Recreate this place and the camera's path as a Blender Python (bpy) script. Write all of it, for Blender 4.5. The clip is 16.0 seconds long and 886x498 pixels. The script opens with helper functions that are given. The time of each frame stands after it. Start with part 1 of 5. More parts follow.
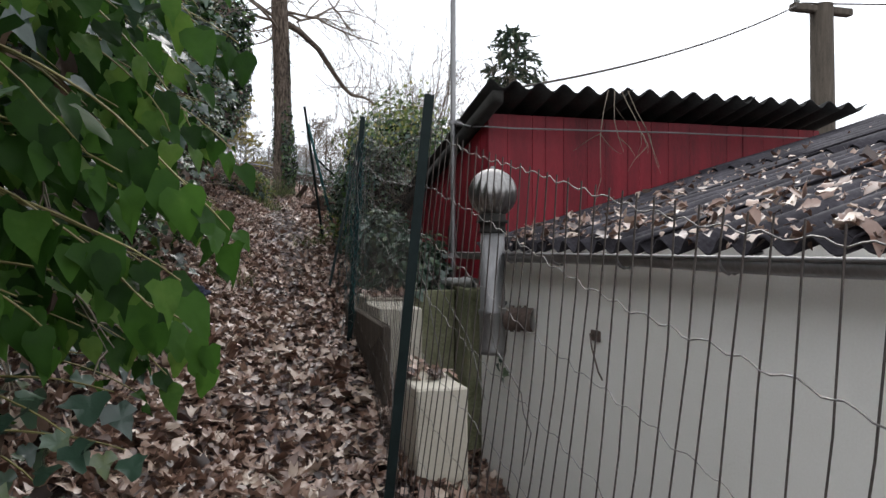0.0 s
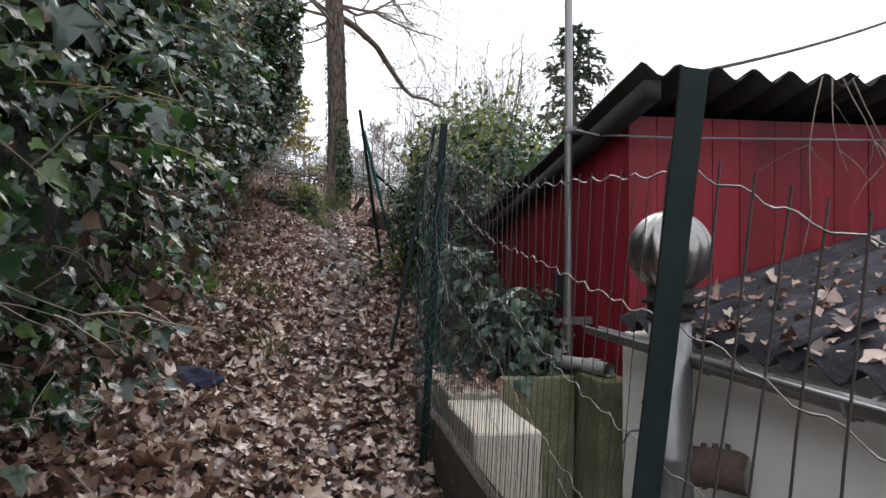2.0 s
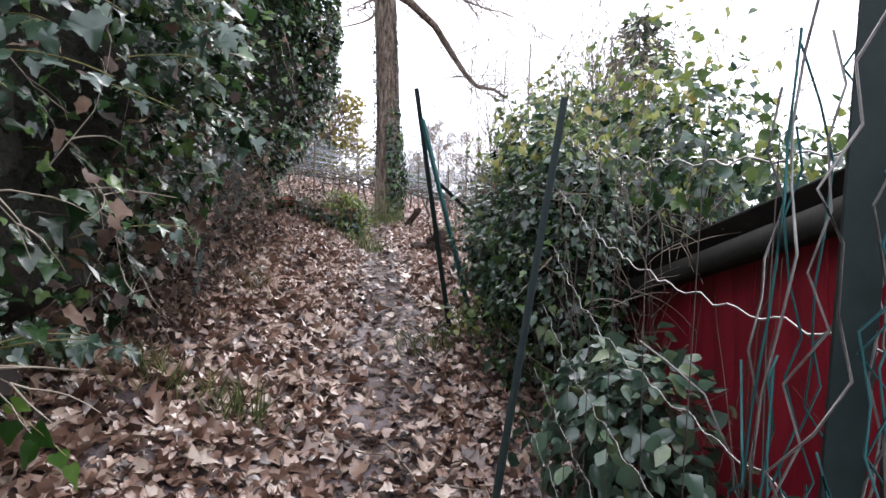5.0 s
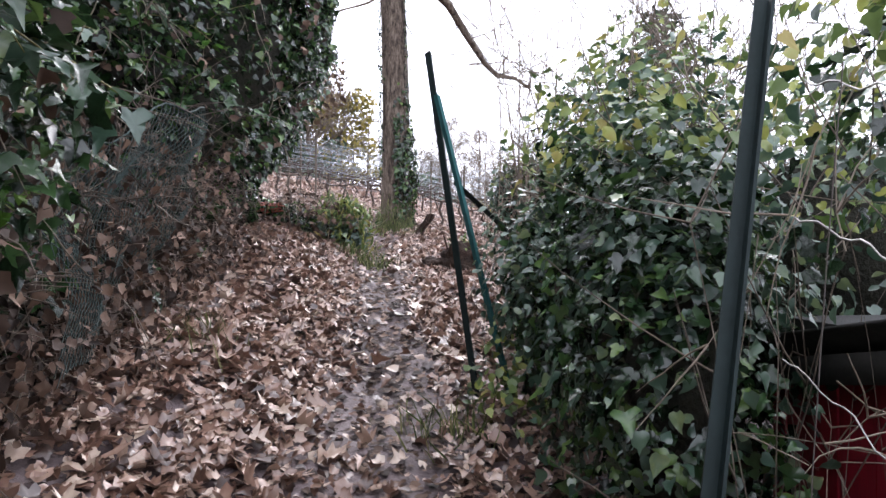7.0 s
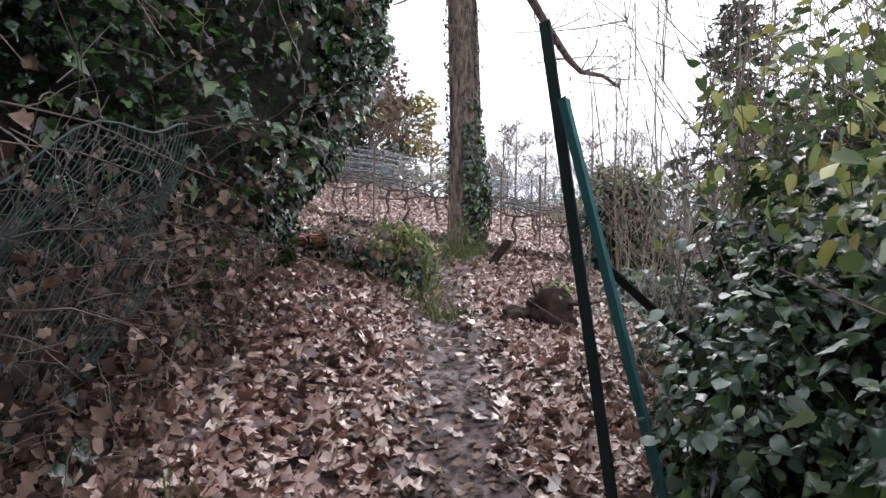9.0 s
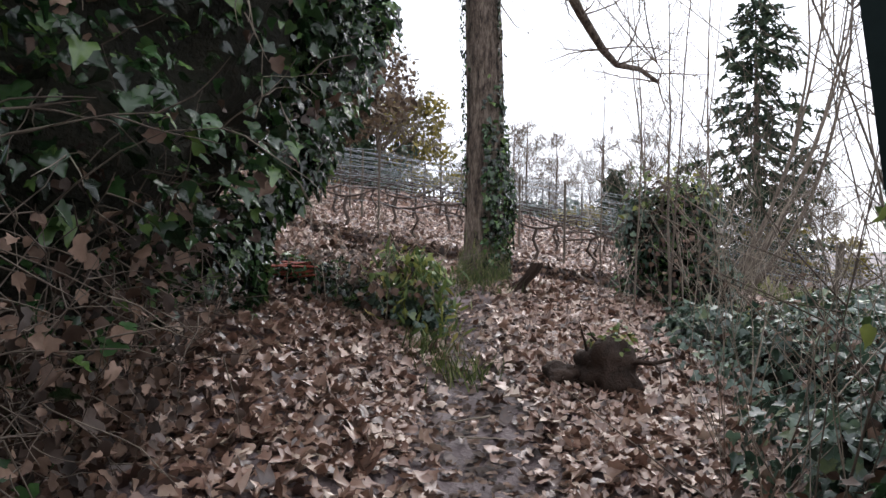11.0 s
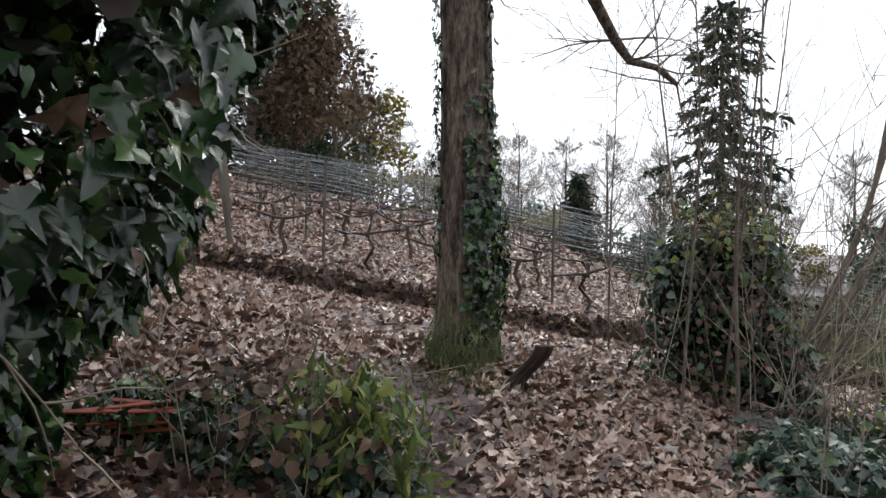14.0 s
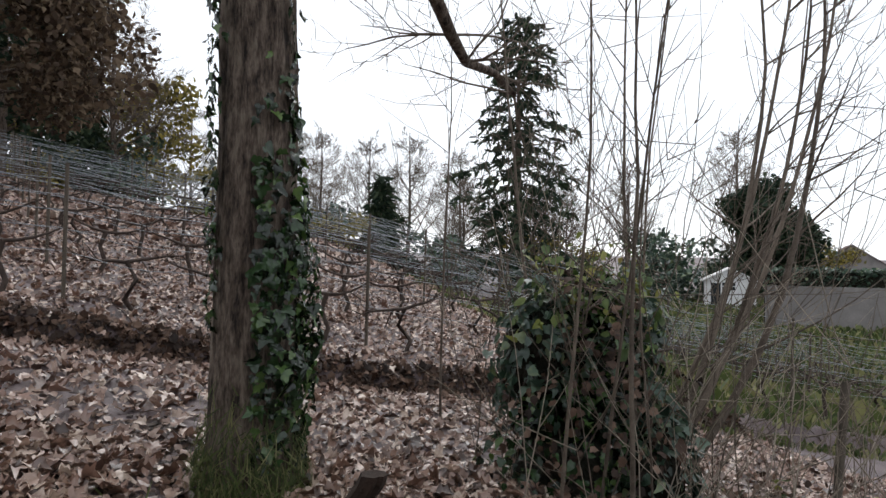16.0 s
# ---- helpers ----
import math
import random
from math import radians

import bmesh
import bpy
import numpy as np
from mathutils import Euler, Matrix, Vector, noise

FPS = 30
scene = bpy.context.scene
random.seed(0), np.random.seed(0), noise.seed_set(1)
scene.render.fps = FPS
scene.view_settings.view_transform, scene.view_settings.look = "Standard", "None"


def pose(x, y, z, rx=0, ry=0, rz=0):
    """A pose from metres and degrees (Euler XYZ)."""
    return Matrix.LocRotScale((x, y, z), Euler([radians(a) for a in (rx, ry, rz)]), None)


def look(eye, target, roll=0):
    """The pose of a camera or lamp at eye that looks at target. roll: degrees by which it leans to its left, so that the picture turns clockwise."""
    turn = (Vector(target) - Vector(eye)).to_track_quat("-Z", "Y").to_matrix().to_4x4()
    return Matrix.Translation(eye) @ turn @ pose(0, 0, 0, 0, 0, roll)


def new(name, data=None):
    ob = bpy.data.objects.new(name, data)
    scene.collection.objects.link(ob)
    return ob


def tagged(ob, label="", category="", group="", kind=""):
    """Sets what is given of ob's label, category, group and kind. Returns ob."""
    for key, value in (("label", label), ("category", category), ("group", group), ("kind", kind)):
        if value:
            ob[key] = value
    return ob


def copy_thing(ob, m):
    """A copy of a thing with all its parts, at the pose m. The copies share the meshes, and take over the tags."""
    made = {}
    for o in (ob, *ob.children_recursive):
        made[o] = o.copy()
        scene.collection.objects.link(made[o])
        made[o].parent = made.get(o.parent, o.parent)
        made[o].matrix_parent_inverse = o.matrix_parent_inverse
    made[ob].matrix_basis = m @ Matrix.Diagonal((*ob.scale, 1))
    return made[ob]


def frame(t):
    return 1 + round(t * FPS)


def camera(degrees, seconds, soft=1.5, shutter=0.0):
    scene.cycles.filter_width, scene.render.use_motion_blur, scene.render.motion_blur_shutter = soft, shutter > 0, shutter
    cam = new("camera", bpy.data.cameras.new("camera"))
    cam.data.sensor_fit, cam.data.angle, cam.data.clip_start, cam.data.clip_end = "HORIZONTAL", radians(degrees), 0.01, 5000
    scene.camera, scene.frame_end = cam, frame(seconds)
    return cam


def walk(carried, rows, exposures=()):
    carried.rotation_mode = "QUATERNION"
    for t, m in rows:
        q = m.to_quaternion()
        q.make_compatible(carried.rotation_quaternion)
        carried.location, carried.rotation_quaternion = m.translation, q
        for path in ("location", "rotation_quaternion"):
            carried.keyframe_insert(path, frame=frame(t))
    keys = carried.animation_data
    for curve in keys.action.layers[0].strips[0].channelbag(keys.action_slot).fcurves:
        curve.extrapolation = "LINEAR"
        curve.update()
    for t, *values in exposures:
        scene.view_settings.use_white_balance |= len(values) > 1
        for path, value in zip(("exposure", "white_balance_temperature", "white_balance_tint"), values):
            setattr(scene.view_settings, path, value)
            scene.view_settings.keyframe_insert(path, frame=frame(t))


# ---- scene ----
cam = camera(64.8, 16.0)
EXPOSURE = 0.35
METRES, EYE, TILT, LEAN, TURN = 12.0, 1.4, 0.0, 0.0, -15.0
ROWS = [
    (0.0, 0.0, 0.0, 0.0, 0.0, 0.0, -0.0),
    (0.5, -0.0027, 0.0333, 0.0089, 1.05, 0.07, -0.02),
    (1.0, -0.011, 0.067, 0.0163, 2.68, 0.15, -0.13),
    (1.5, -0.0163, 0.0958, 0.0189, 2.83, 0.15, -0.09),
    (2.0, -0.024, 0.1328, 0.027, 4.64, 0.13, -0.05),
    (2.5, -0.0328, 0.1582, 0.0346, 5.21, 0.17, -0.1),
    (3.0, -0.0435, 0.1963, 0.0369, 7.52, 0.15, -0.03),
    (3.5, -0.0533, 0.2313, 0.0418, 9.09, 0.11, -0.11),
    (4.0, -0.0565, 0.2656, 0.0469, 8.86, 0.17, -0.12),
    (6.5, -0.0842, 0.4202, 0.0639, 9.55, 0.23, 0.19),
    (7.0, -0.0887, 0.4485, 0.0675, 10.09, 0.2, 0.21),
    (7.5, -0.1, 0.4821, 0.0693, 11.9, 0.21, 0.2),
    (8.0, -0.1037, 0.5138, 0.0816, 12.3, 0.26, 0.26),
    (8.5, -0.1115, 0.5376, 0.0898, 13.79, 0.3, 0.3),
    (9.0, -0.1248, 0.5675, 0.0961, 15.22, 0.32, 0.2),
    (11.5, -0.1705, 0.6951, 0.1155, 16.04, 0.51, -0.26),
    (12.0, -0.1842, 0.7254, 0.1196, 16.26, 0.42, -0.44),
    (12.5, -0.1846, 0.7483, 0.1321, 16.06, 0.37, -0.49),
    (13.0, -0.191, 0.7695, 0.1418, 16.11, 0.45, -0.54),
    (13.5, -0.2002, 0.7931, 0.1503, 15.65, 0.35, -0.66),
    (14.0, -0.207, 0.8275, 0.1537, 12.42, 0.34, -0.59),
    (14.5, -0.2138, 0.8547, 0.1612, 12.47, 0.32, -0.62),
    (15.0, -0.222, 0.8856, 0.1704, 11.14, 0.27, -0.76),
    (15.5, -0.224, 0.9134, 0.1777, 6.44, 0.31, -0.77),
    (16.0, -0.2258, 0.9456, 0.1819, -3.77, 0.45, -0.86),
]
walk(cam, [(t, pose(0, 0, EYE, TILT, LEAN, TURN) @ pose(METRES * x, METRES * y, METRES * z, 90 + pitch, roll, yaw)) for t, x, y, z, yaw, pitch, roll in ROWS],
     exposures=[(t, EXPOSURE + e, k, m) for t, e, k, m in ((0.0, 0.22, 6500, 10), (2.5, 0.52, 6450, 11), (4.0, 1.03, 6350, 13), (7.0, 1.22, 6200, 17), (9.0, 0.86, 6300, 16), (11.5, 0.36, 6420, 12), (14.0, 0.04, 6480, 10), (16.0, -0.3, 6500, 10))])

# ---- world and light: an overcast winter day ----
world = bpy.data.worlds.new("overcast_sky")
scene.world = world
world.use_nodes = True
wn, wl = world.node_tree.nodes, world.node_tree.links
sky = wn.new("ShaderNodeTexSky")
sky.sky_type, sky.sun_disc = "NISHITA", False
sky.sun_elevation, sky.sun_rotation = radians(37), radians(20)
cloud = wn.new("ShaderNodeMix")
cloud.data_type = "RGBA"
cloud.inputs[0].default_value = 0.93
cloud.inputs[7].default_value = (8.5, 8.85, 9.4, 1)
wl.new(sky.outputs[0], cloud.inputs[6])
wl.new(cloud.outputs[2], wn["Background"].inputs[0])
wn["Background"].inputs[1].default_value = 0.132
sun = new("sun", bpy.data.lights.new("sun", "SUN"))
sun.data.energy, sun.data.angle, sun.data.color = 1.25, radians(40), (1.0, 0.97, 0.94)
sun.matrix_basis = look((9, 30, 20), (0, 5, 0))

# ---- materials ----
def shader(name, rough=0.8, metal=0.0, spec=0.3):
    m = bpy.data.materials.new(name)
    m.use_nodes = True
    b = m.node_tree.nodes["Principled BSDF"]
    b.inputs["Roughness"].default_value = rough
    b.inputs["Metallic"].default_value = metal
    b.inputs["Specular IOR Level"].default_value = spec
    return m, m.node_tree.nodes, m.node_tree.links, b


def ramp_node(n, stops):
    r = n.new("ShaderNodeValToRGB")
    el = r.color_ramp.elements
    while len(el) < len(stops):
        el.new(0.5)
    for e, (p, c) in zip(el, stops):
        e.position, e.color = p, (*c, 1)
    return r


def noise_node(n, l, scale, detail=5, stretch=(1, 1, 1), rough=0.6):
    tc, mp, t = n.new("ShaderNodeTexCoord"), n.new("ShaderNodeMapping"), n.new("ShaderNodeTexNoise")
    mp.inputs["Scale"].default_value = stretch
    t.inputs["Scale"].default_value, t.inputs["Detail"].default_value = scale, detail
    t.inputs["Roughness"].default_value = rough
    l.new(tc.outputs["Object"], mp.inputs[0])
    l.new(mp.outputs[0], t.inputs["Vector"])
    return t


def surface(name, stops, scale=4, fine=60, rough=0.8, metal=0.0, spec=0.3, bump=0.4, depth=0.01, stretch=(1, 1, 1), vary=0.0):
    """Two scales of grain: a coarse one through the colour ramp, a fine one in value and relief. vary: difference from piece to piece."""
    m, n, l, b = shader(name, rough, metal, spec)
    big, small = noise_node(n, l, scale, 6, stretch), noise_node(n, l, fine, 4, stretch)
    r = ramp_node(n, stops)
    mx = n.new("ShaderNodeMix")
    mx.inputs[0].default_value = 0.35
    l.new(big.outputs[0], mx.inputs[2])
    l.new(small.outputs[0], mx.inputs[3])
    fac = mx.outputs[0]
    if vary:
        info, add, sub = n.new("ShaderNodeObjectInfo"), n.new("ShaderNodeMath"), n.new("ShaderNodeMath")
        sub.operation, add.operation = "MULTIPLY_ADD", "ADD"
        sub.inputs[1].default_value, sub.inputs[2].default_value = vary, -vary / 2
        l.new(info.outputs["Random"], sub.inputs[0])
        l.new(fac, add.inputs[0])
        l.new(sub.outputs[0], add.inputs[1])
        fac = add.outputs[0]
    l.new(fac, r.inputs[0])
    l.new(r.outputs[0], b.inputs["Base Color"])
    bp = n.new("ShaderNodeBump")
    bp.inputs["Strength"].default_value, bp.inputs["Distance"].default_value = bump, depth
    l.new(mx.outputs[0], bp.inputs["Height"])
    l.new(bp.outputs[0], b.inputs["Normal"])
    return m


def leafy(name, stops, rough=0.45, spec=0.5, through_light=0.25, scale=30):
    """Leaves: each island takes a colour of its own from the ramp, with mottling; some light passes through."""
    m, n, l, b = shader(name, rough, 0, spec)
    geo, r = n.new("ShaderNodeNewGeometry"), ramp_node(n, stops)
    t = noise_node(n, l, scale, 4)
    add = n.new("ShaderNodeMath")
    add.operation = "MULTIPLY_ADD"
    add.inputs[1].default_value, add.inputs[2].default_value = 0.36, -0.18
    l.new(t.outputs[0], add.inputs[0])
    sm = n.new("ShaderNodeMath")
    l.new(geo.outputs["Random Per Island"], sm.inputs[0])
    l.new(add.outputs[0], sm.inputs[1])
    l.new(sm.outputs[0], r.inputs[0])
    l.new(r.outputs[0], b.inputs["Base Color"])
    tr, mx = n.new("ShaderNodeBsdfTranslucent"), n.new("ShaderNodeMixShader")
    mx.inputs[0].default_value = through_light
    l.new(r.outputs[0], tr.inputs[0])
    l.new(b.outputs[0], mx.inputs[1])
    l.new(tr.outputs[0], mx.inputs[2])
    l.new(mx.outputs[0], n["Material Output"].inputs[0])
    bp = n.new("ShaderNodeBump")
    bp.inputs["Strength"].default_value, bp.inputs["Distance"].default_value = 0.4, 0.004
    l.new(t.outputs[0], bp.inputs["Height"])
    l.new(bp.outputs[0], b.inputs["Normal"])
    return m


SOIL = surface("soil", [(0.3, (0.042, 0.029, 0.03)), (0.5, (0.096, 0.07, 0.071)), (0.72, (0.17, 0.13, 0.128))], 1.6, 45, 0.65, spec=0.3, bump=0.8, depth=0.03)
LITTER = leafy("dead_leaves", [(0.05, (0.055, 0.029, 0.021)), (0.3, (0.155, 0.083, 0.055)), (0.58, (0.258, 0.153, 0.112)), (0.82, (0.35, 0.233, 0.175)), (1.0, (0.54, 0.43, 0.345))], 0.38, 0.85, 0.12)
IVY = leafy("ivy_leaves", [(0.05, (0.006, 0.014, 0.006)), (0.45, (0.014, 0.035, 0.012)), (0.8, (0.042, 0.09, 0.03)), (1.0, (0.11, 0.175, 0.045))], 0.26, 0.6, 0.22)
LUSH = leafy("fresh_ivy_leaves", [(0.05, (0.012, 0.034, 0.006)), (0.45, (0.028, 0.075, 0.012)), (0.8, (0.055, 0.13, 0.02)), (1.0, (0.11, 0.19, 0.035))], 0.5, 0.12, 0.5)
STALK = surface("leaf_stalks", [(0.3, (0.1, 0.085, 0.03)), (0.7, (0.27, 0.24, 0.09))], 9, 80, 0.6)
BUSH = leafy("bush_leaves", [(0.05, (0.02, 0.042, 0.028)), (0.5, (0.044, 0.085, 0.056)), (0.86, (0.088, 0.14, 0.088)), (1.0, (0.17, 0.21, 0.095))], 0.28, 0.75, 0.25)
BRAMBLE = leafy("yellowing_leaves", [(0.05, (0.05, 0.085, 0.03)), (0.5, (0.12, 0.17, 0.05)), (0.85, (0.26, 0.28, 0.07)), (1.0, (0.32, 0.26, 0.09))], 0.45, 0.4, 0.3)
# withered browns, darker than the litter to carry shade within the hedge
WITHERED = leafy("withered_leaves", [(0.05, (0.018, 0.011, 0.008)), (0.5, (0.06, 0.035, 0.024)), (0.85, (0.13, 0.078, 0.052)), (1.0, (0.24, 0.16, 0.12))], 0.7, 0.3, 0.1)
NEEDLE = leafy("conifer_needles", [(0.1, (0.015, 0.03, 0.018)), (0.6, (0.03, 0.05, 0.028)), (1.0, (0.06, 0.08, 0.04))], 0.7, 0.2, 0.1)
GOLD = leafy("golden_foliage", [(0.1, (0.1, 0.09, 0.03)), (0.5, (0.2, 0.17, 0.05)), (1.0, (0.34, 0.27, 0.07))], 0.7, 0.2, 0.3)
GRASS = leafy("grass_blades", [(0.1, (0.045, 0.065, 0.022)), (0.6, (0.1, 0.13, 0.04)), (1.0, (0.26, 0.24, 0.11))], 0.6, 0.3, 0.3)
TWIG = surface("twigs", [(0.3, (0.06, 0.045, 0.035)), (0.7, (0.2, 0.16, 0.125))], 9, 80, 0.8, vary=0.2)
DRYTWIG = surface("dry_stems", [(0.3, (0.13, 0.1, 0.075)), (0.7, (0.34, 0.29, 0.23))], 9, 80, 0.75, vary=0.2)
# near-black brown whose darkness stands for shade between leaves and twigs
INNER_SHADE = surface("thicket_shade", [(0.3, (0.007, 0.007, 0.005)), (0.55, (0.018, 0.017, 0.011)), (0.8, (0.045, 0.034, 0.024))], 5, 40, 0.95, bump=1.0, depth=0.06)
BARK = surface("bark", [(0.38, (0.016, 0.012, 0.01)), (0.47, (0.085, 0.062, 0.048)), (0.58, (0.19, 0.15, 0.118)), (0.75, (0.27, 0.235, 0.19))], 8, 34, 0.9, bump=1.0, depth=0.05, stretch=(3, 3, 0.75))
MOSS = surface("moss", [(0.3, (0.03, 0.04, 0.012)), (0.7, (0.13, 0.14, 0.035))], 14, 90, 0.95, bump=1, depth=0.02)
RED = surface("red_paint", [(0.3, (0.075, 0.003, 0.007)), (0.5, (0.175, 0.006, 0.015)), (0.72, (0.25, 0.014, 0.025))], 2.2, 60, 0.5, bump=0.25, depth=0.004, stretch=(4, 4, 0.5), vary=0.12)
RENDERED = surface("wall_render", [(0.26, (0.58, 0.55, 0.49)), (0.42, (0.78, 0.765, 0.71)), (0.75, (0.86, 0.85, 0.81))], 1.3, 110, 0.9, bump=0.5, depth=0.004)
CEMENT = surface("fibre_cement", [(0.3, (0.012, 0.011, 0.013)), (0.5, (0.036, 0.032, 0.039)), (0.66, (0.08, 0.073, 0.085)), (0.85, (0.2, 0.185, 0.185))], 3.5, 55, 0.85, bump=0.7, depth=0.008)
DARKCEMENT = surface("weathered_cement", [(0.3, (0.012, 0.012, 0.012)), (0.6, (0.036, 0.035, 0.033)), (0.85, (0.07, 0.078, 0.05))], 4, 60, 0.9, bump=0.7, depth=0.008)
CONCRETE = surface("pale_concrete", [(0.3, (0.3, 0.27, 0.21)), (0.5, (0.5, 0.46, 0.38)), (0.8, (0.62, 0.58, 0.5))], 3, 80, 0.9, bump=0.6, depth=0.006)
MOSSY = surface("mossy_concrete", [(0.3, (0.06, 0.07, 0.03)), (0.5, (0.2, 0.2, 0.12)), (0.75, (0.4, 0.38, 0.3))], 2.5, 60, 0.95, bump=0.7, depth=0.008)
ZINC = surface("dull_zinc", [(0.3, (0.14, 0.135, 0.135)), (0.6, (0.28, 0.275, 0.275)), (0.85, (0.45, 0.45, 0.45))], 3, 60, 0.45, 0.7, 0.5, bump=0.15, depth=0.003, stretch=(1, 1, 0.3))
STEEL = surface("dull_steel", [(0.3, (0.13, 0.12, 0.115)), (0.55, (0.29, 0.28, 0.27)), (0.8, (0.55, 0.55, 0.55))], 4, 60, 0.3, 0.95, 0.5, bump=0.08, depth=0.002)
RUST = surface("rust_band", [(0.3, (0.05, 0.036, 0.03)), (0.7, (0.17, 0.125, 0.105))], 12, 80, 0.9)
GREENPOST = surface("dark_green_coating", [(0.3, (0.006, 0.011, 0.011)), (0.7, (0.014, 0.025, 0.025))], 8, 80, 0.6, 0.0, 0.18, bump=0.15, depth=0.002)
TEAL = surface("teal_green_coating", [(0.3, (0.012, 0.055, 0.058)), (0.7, (0.03, 0.115, 0.115))], 8, 80, 0.6, 0.0, 0.2, bump=0.15, depth=0.002)
WIRE = surface("galvanised_wire", [(0.3, (0.09, 0.08, 0.075)), (0.7, (0.29, 0.28, 0.265))], 30, 200, 0.5, 0.6, 0.5, bump=0.1, depth=0.001)
DARKWIRE = surface("rusty_dark_wire", [(0.3, (0.03, 0.026, 0.024)), (0.7, (0.1, 0.08, 0.07))], 30, 200, 0.7, 0.3, 0.4, bump=0.1, depth=0.001)
NETWIRE = surface("green_mesh_wire", [(0.3, (0.01, 0.022, 0.02)), (0.7, (0.03, 0.055, 0.05))], 30, 200, 0.6)
PALEWIRE = surface("pale_wire", [(0.3, (0.16, 0.18, 0.2)), (0.7, (0.32, 0.35, 0.38))], 5, 60, 0.6, 0.2)
OLDWOOD = surface("old_timber", [(0.3, (0.04, 0.033, 0.027)), (0.7, (0.14, 0.115, 0.09))], 4, 60, 0.9, bump=0.7, depth=0.008, stretch=(5, 5, 0.6))

# ---- mesh helpers ----
rng = np.random.default_rng(7)


def make_mesh(name, verts, faces, material, smooth=False):
    """A mesh from arrays: verts (n, 3); faces a list, or an array (m, k)."""
    me = bpy.data.meshes.new(name)
    verts = np.asarray(verts, dtype=np.float32)
    if isinstance(faces, np.ndarray):
        m, k = faces.shape
        me.vertices.add(len(verts))
        me.vertices.foreach_set("co", verts.ravel())
        me.loops.add(m * k)
        me.loops.foreach_set("vertex_index", faces.ravel().astype(np.int32))
        me.polygons.add(m)
        me.polygons.foreach_set("loop_start", np.arange(0, m * k, k, dtype=np.int32))
        me.update(calc_edges=True)
    else:
        me.from_pydata([tuple(map(float, v)) for v in verts], [], [tuple(f) for f in faces])
        me.update()
    if smooth:
        me.polygons.foreach_set("use_smooth", np.ones(len(me.polygons), dtype=bool))
    me.materials.append(material)
    return me


def solid(name, verts, faces, material, parent=None, smooth=False, label=""):
    ob = new(name, make_mesh(name, verts, faces, material, smooth))
    if parent is not None:
        ob.parent = parent
    return tagged(ob, label)


def part(name, bm, material, parent=None, label="", smooth=False):
    me = bpy.data.meshes.new(name)
    bm.to_mesh(me)
    bm.free()
    if smooth:
        me.polygons.foreach_set("use_smooth", np.ones(len(me.polygons), dtype=bool))
    me.materials.append(material)
    ob = new(name, me)
    if parent is not None:
        ob.parent = parent
    return tagged(ob, label)


def thing(name, label, category, group="", kind=""):
    return tagged(new(name), label, category, group, kind)


def box_bm(lo, hi, bevel=0.0, bm=None):
    bm = bm or bmesh.new()
    lo, hi = Vector(lo), Vector(hi)
    m = Matrix.Translation((lo + hi) / 2) @ Matrix.Diagonal((*(hi - lo), 1))
    made = bmesh.ops.create_cube(bm, size=1, matrix=m)["verts"]
    if bevel:
        edges = list({e for v in made for e in v.link_edges})
        bmesh.ops.bevel(bm, geom=edges, offset=bevel, segments=2, affect="EDGES")
    return bm


def tube(points, radii, sides=6, cap=True):
    """Verts and quads of a tapered tube along points."""
    p = np.asarray(points, float)
    r = np.broadcast_to(np.asarray(radii, float), (len(p),))
    d = np.gradient(p, axis=0)
    d /= np.linalg.norm(d, axis=1)[:, None] + 1e-9
    ref = np.array([0.0, 0, 1]) if abs(d[0, 2]) < 0.9 else np.array([1.0, 0, 0])
    a = np.cross(d, ref)
    a /= np.linalg.norm(a, axis=1)[:, None] + 1e-9
    b = np.cross(d, a)
    ang = np.arange(sides) * 2 * np.pi / sides
    v = p[:, None] + r[:, None, None] * (np.cos(ang)[None, :, None] * a[:, None] + np.sin(ang)[None, :, None] * b[:, None])
    i, j = np.meshgrid(np.arange(len(p) - 1), np.arange(sides), indexing="ij")
    k = (j + 1) % sides
    f = np.stack([i * sides + j, i * sides + k, (i + 1) * sides + k, (i + 1) * sides + j], -1).reshape(-1, 4)
    return v.reshape(-1, 3), f


def join(pieces):
    vs, fs, n = [], [], 0
    for v, f in pieces:
        vs.append(v)
        fs.append(f + n)
        n += len(v)
    return np.concatenate(vs), np.concatenate(fs)


# leaf outlines as fans round a centre: (across, along)
IVY_SHAPE = [(0, 0.04), (0.17, -0.09), (0.36, -0.06), (0.46, 0.12), (0.58, 0.3), (0.34, 0.4), (0.27, 0.58), (0.15, 0.82), (0, 1.06), (-0.15, 0.82), (-0.27, 0.58), (-0.34, 0.4), (-0.58, 0.3), (-0.46, 0.12), (-0.36, -0.06), (-0.17, -0.09)]
HEART_SHAPE = [(0, 0.03), (0.2, -0.05), (0.38, 0.1), (0.4, 0.32), (0.26, 0.62), (0.1, 0.88), (0, 1.06), (-0.1, 0.88), (-0.26, 0.62), (-0.4, 0.32), (-0.38, 0.1), (-0.2, -0.05)]
OVAL_SHAPE = [(0, 0), (0.24, 0.12), (0.36, 0.38), (0.27, 0.68), (0, 1), (-0.27, 0.68), (-0.36, 0.38), (-0.24, 0.12)]
MAPLE_SHAPE = [(0, 0), (0.24, 0.0), (0.43, 0.2), (0.38, 0.4), (0.44, 0.62), (0.25, 0.72), (0.04, 1.0), (-0.2, 0.76), (-0.4, 0.7), (-0.38, 0.44), (-0.47, 0.24), (-0.27, 0.03)]
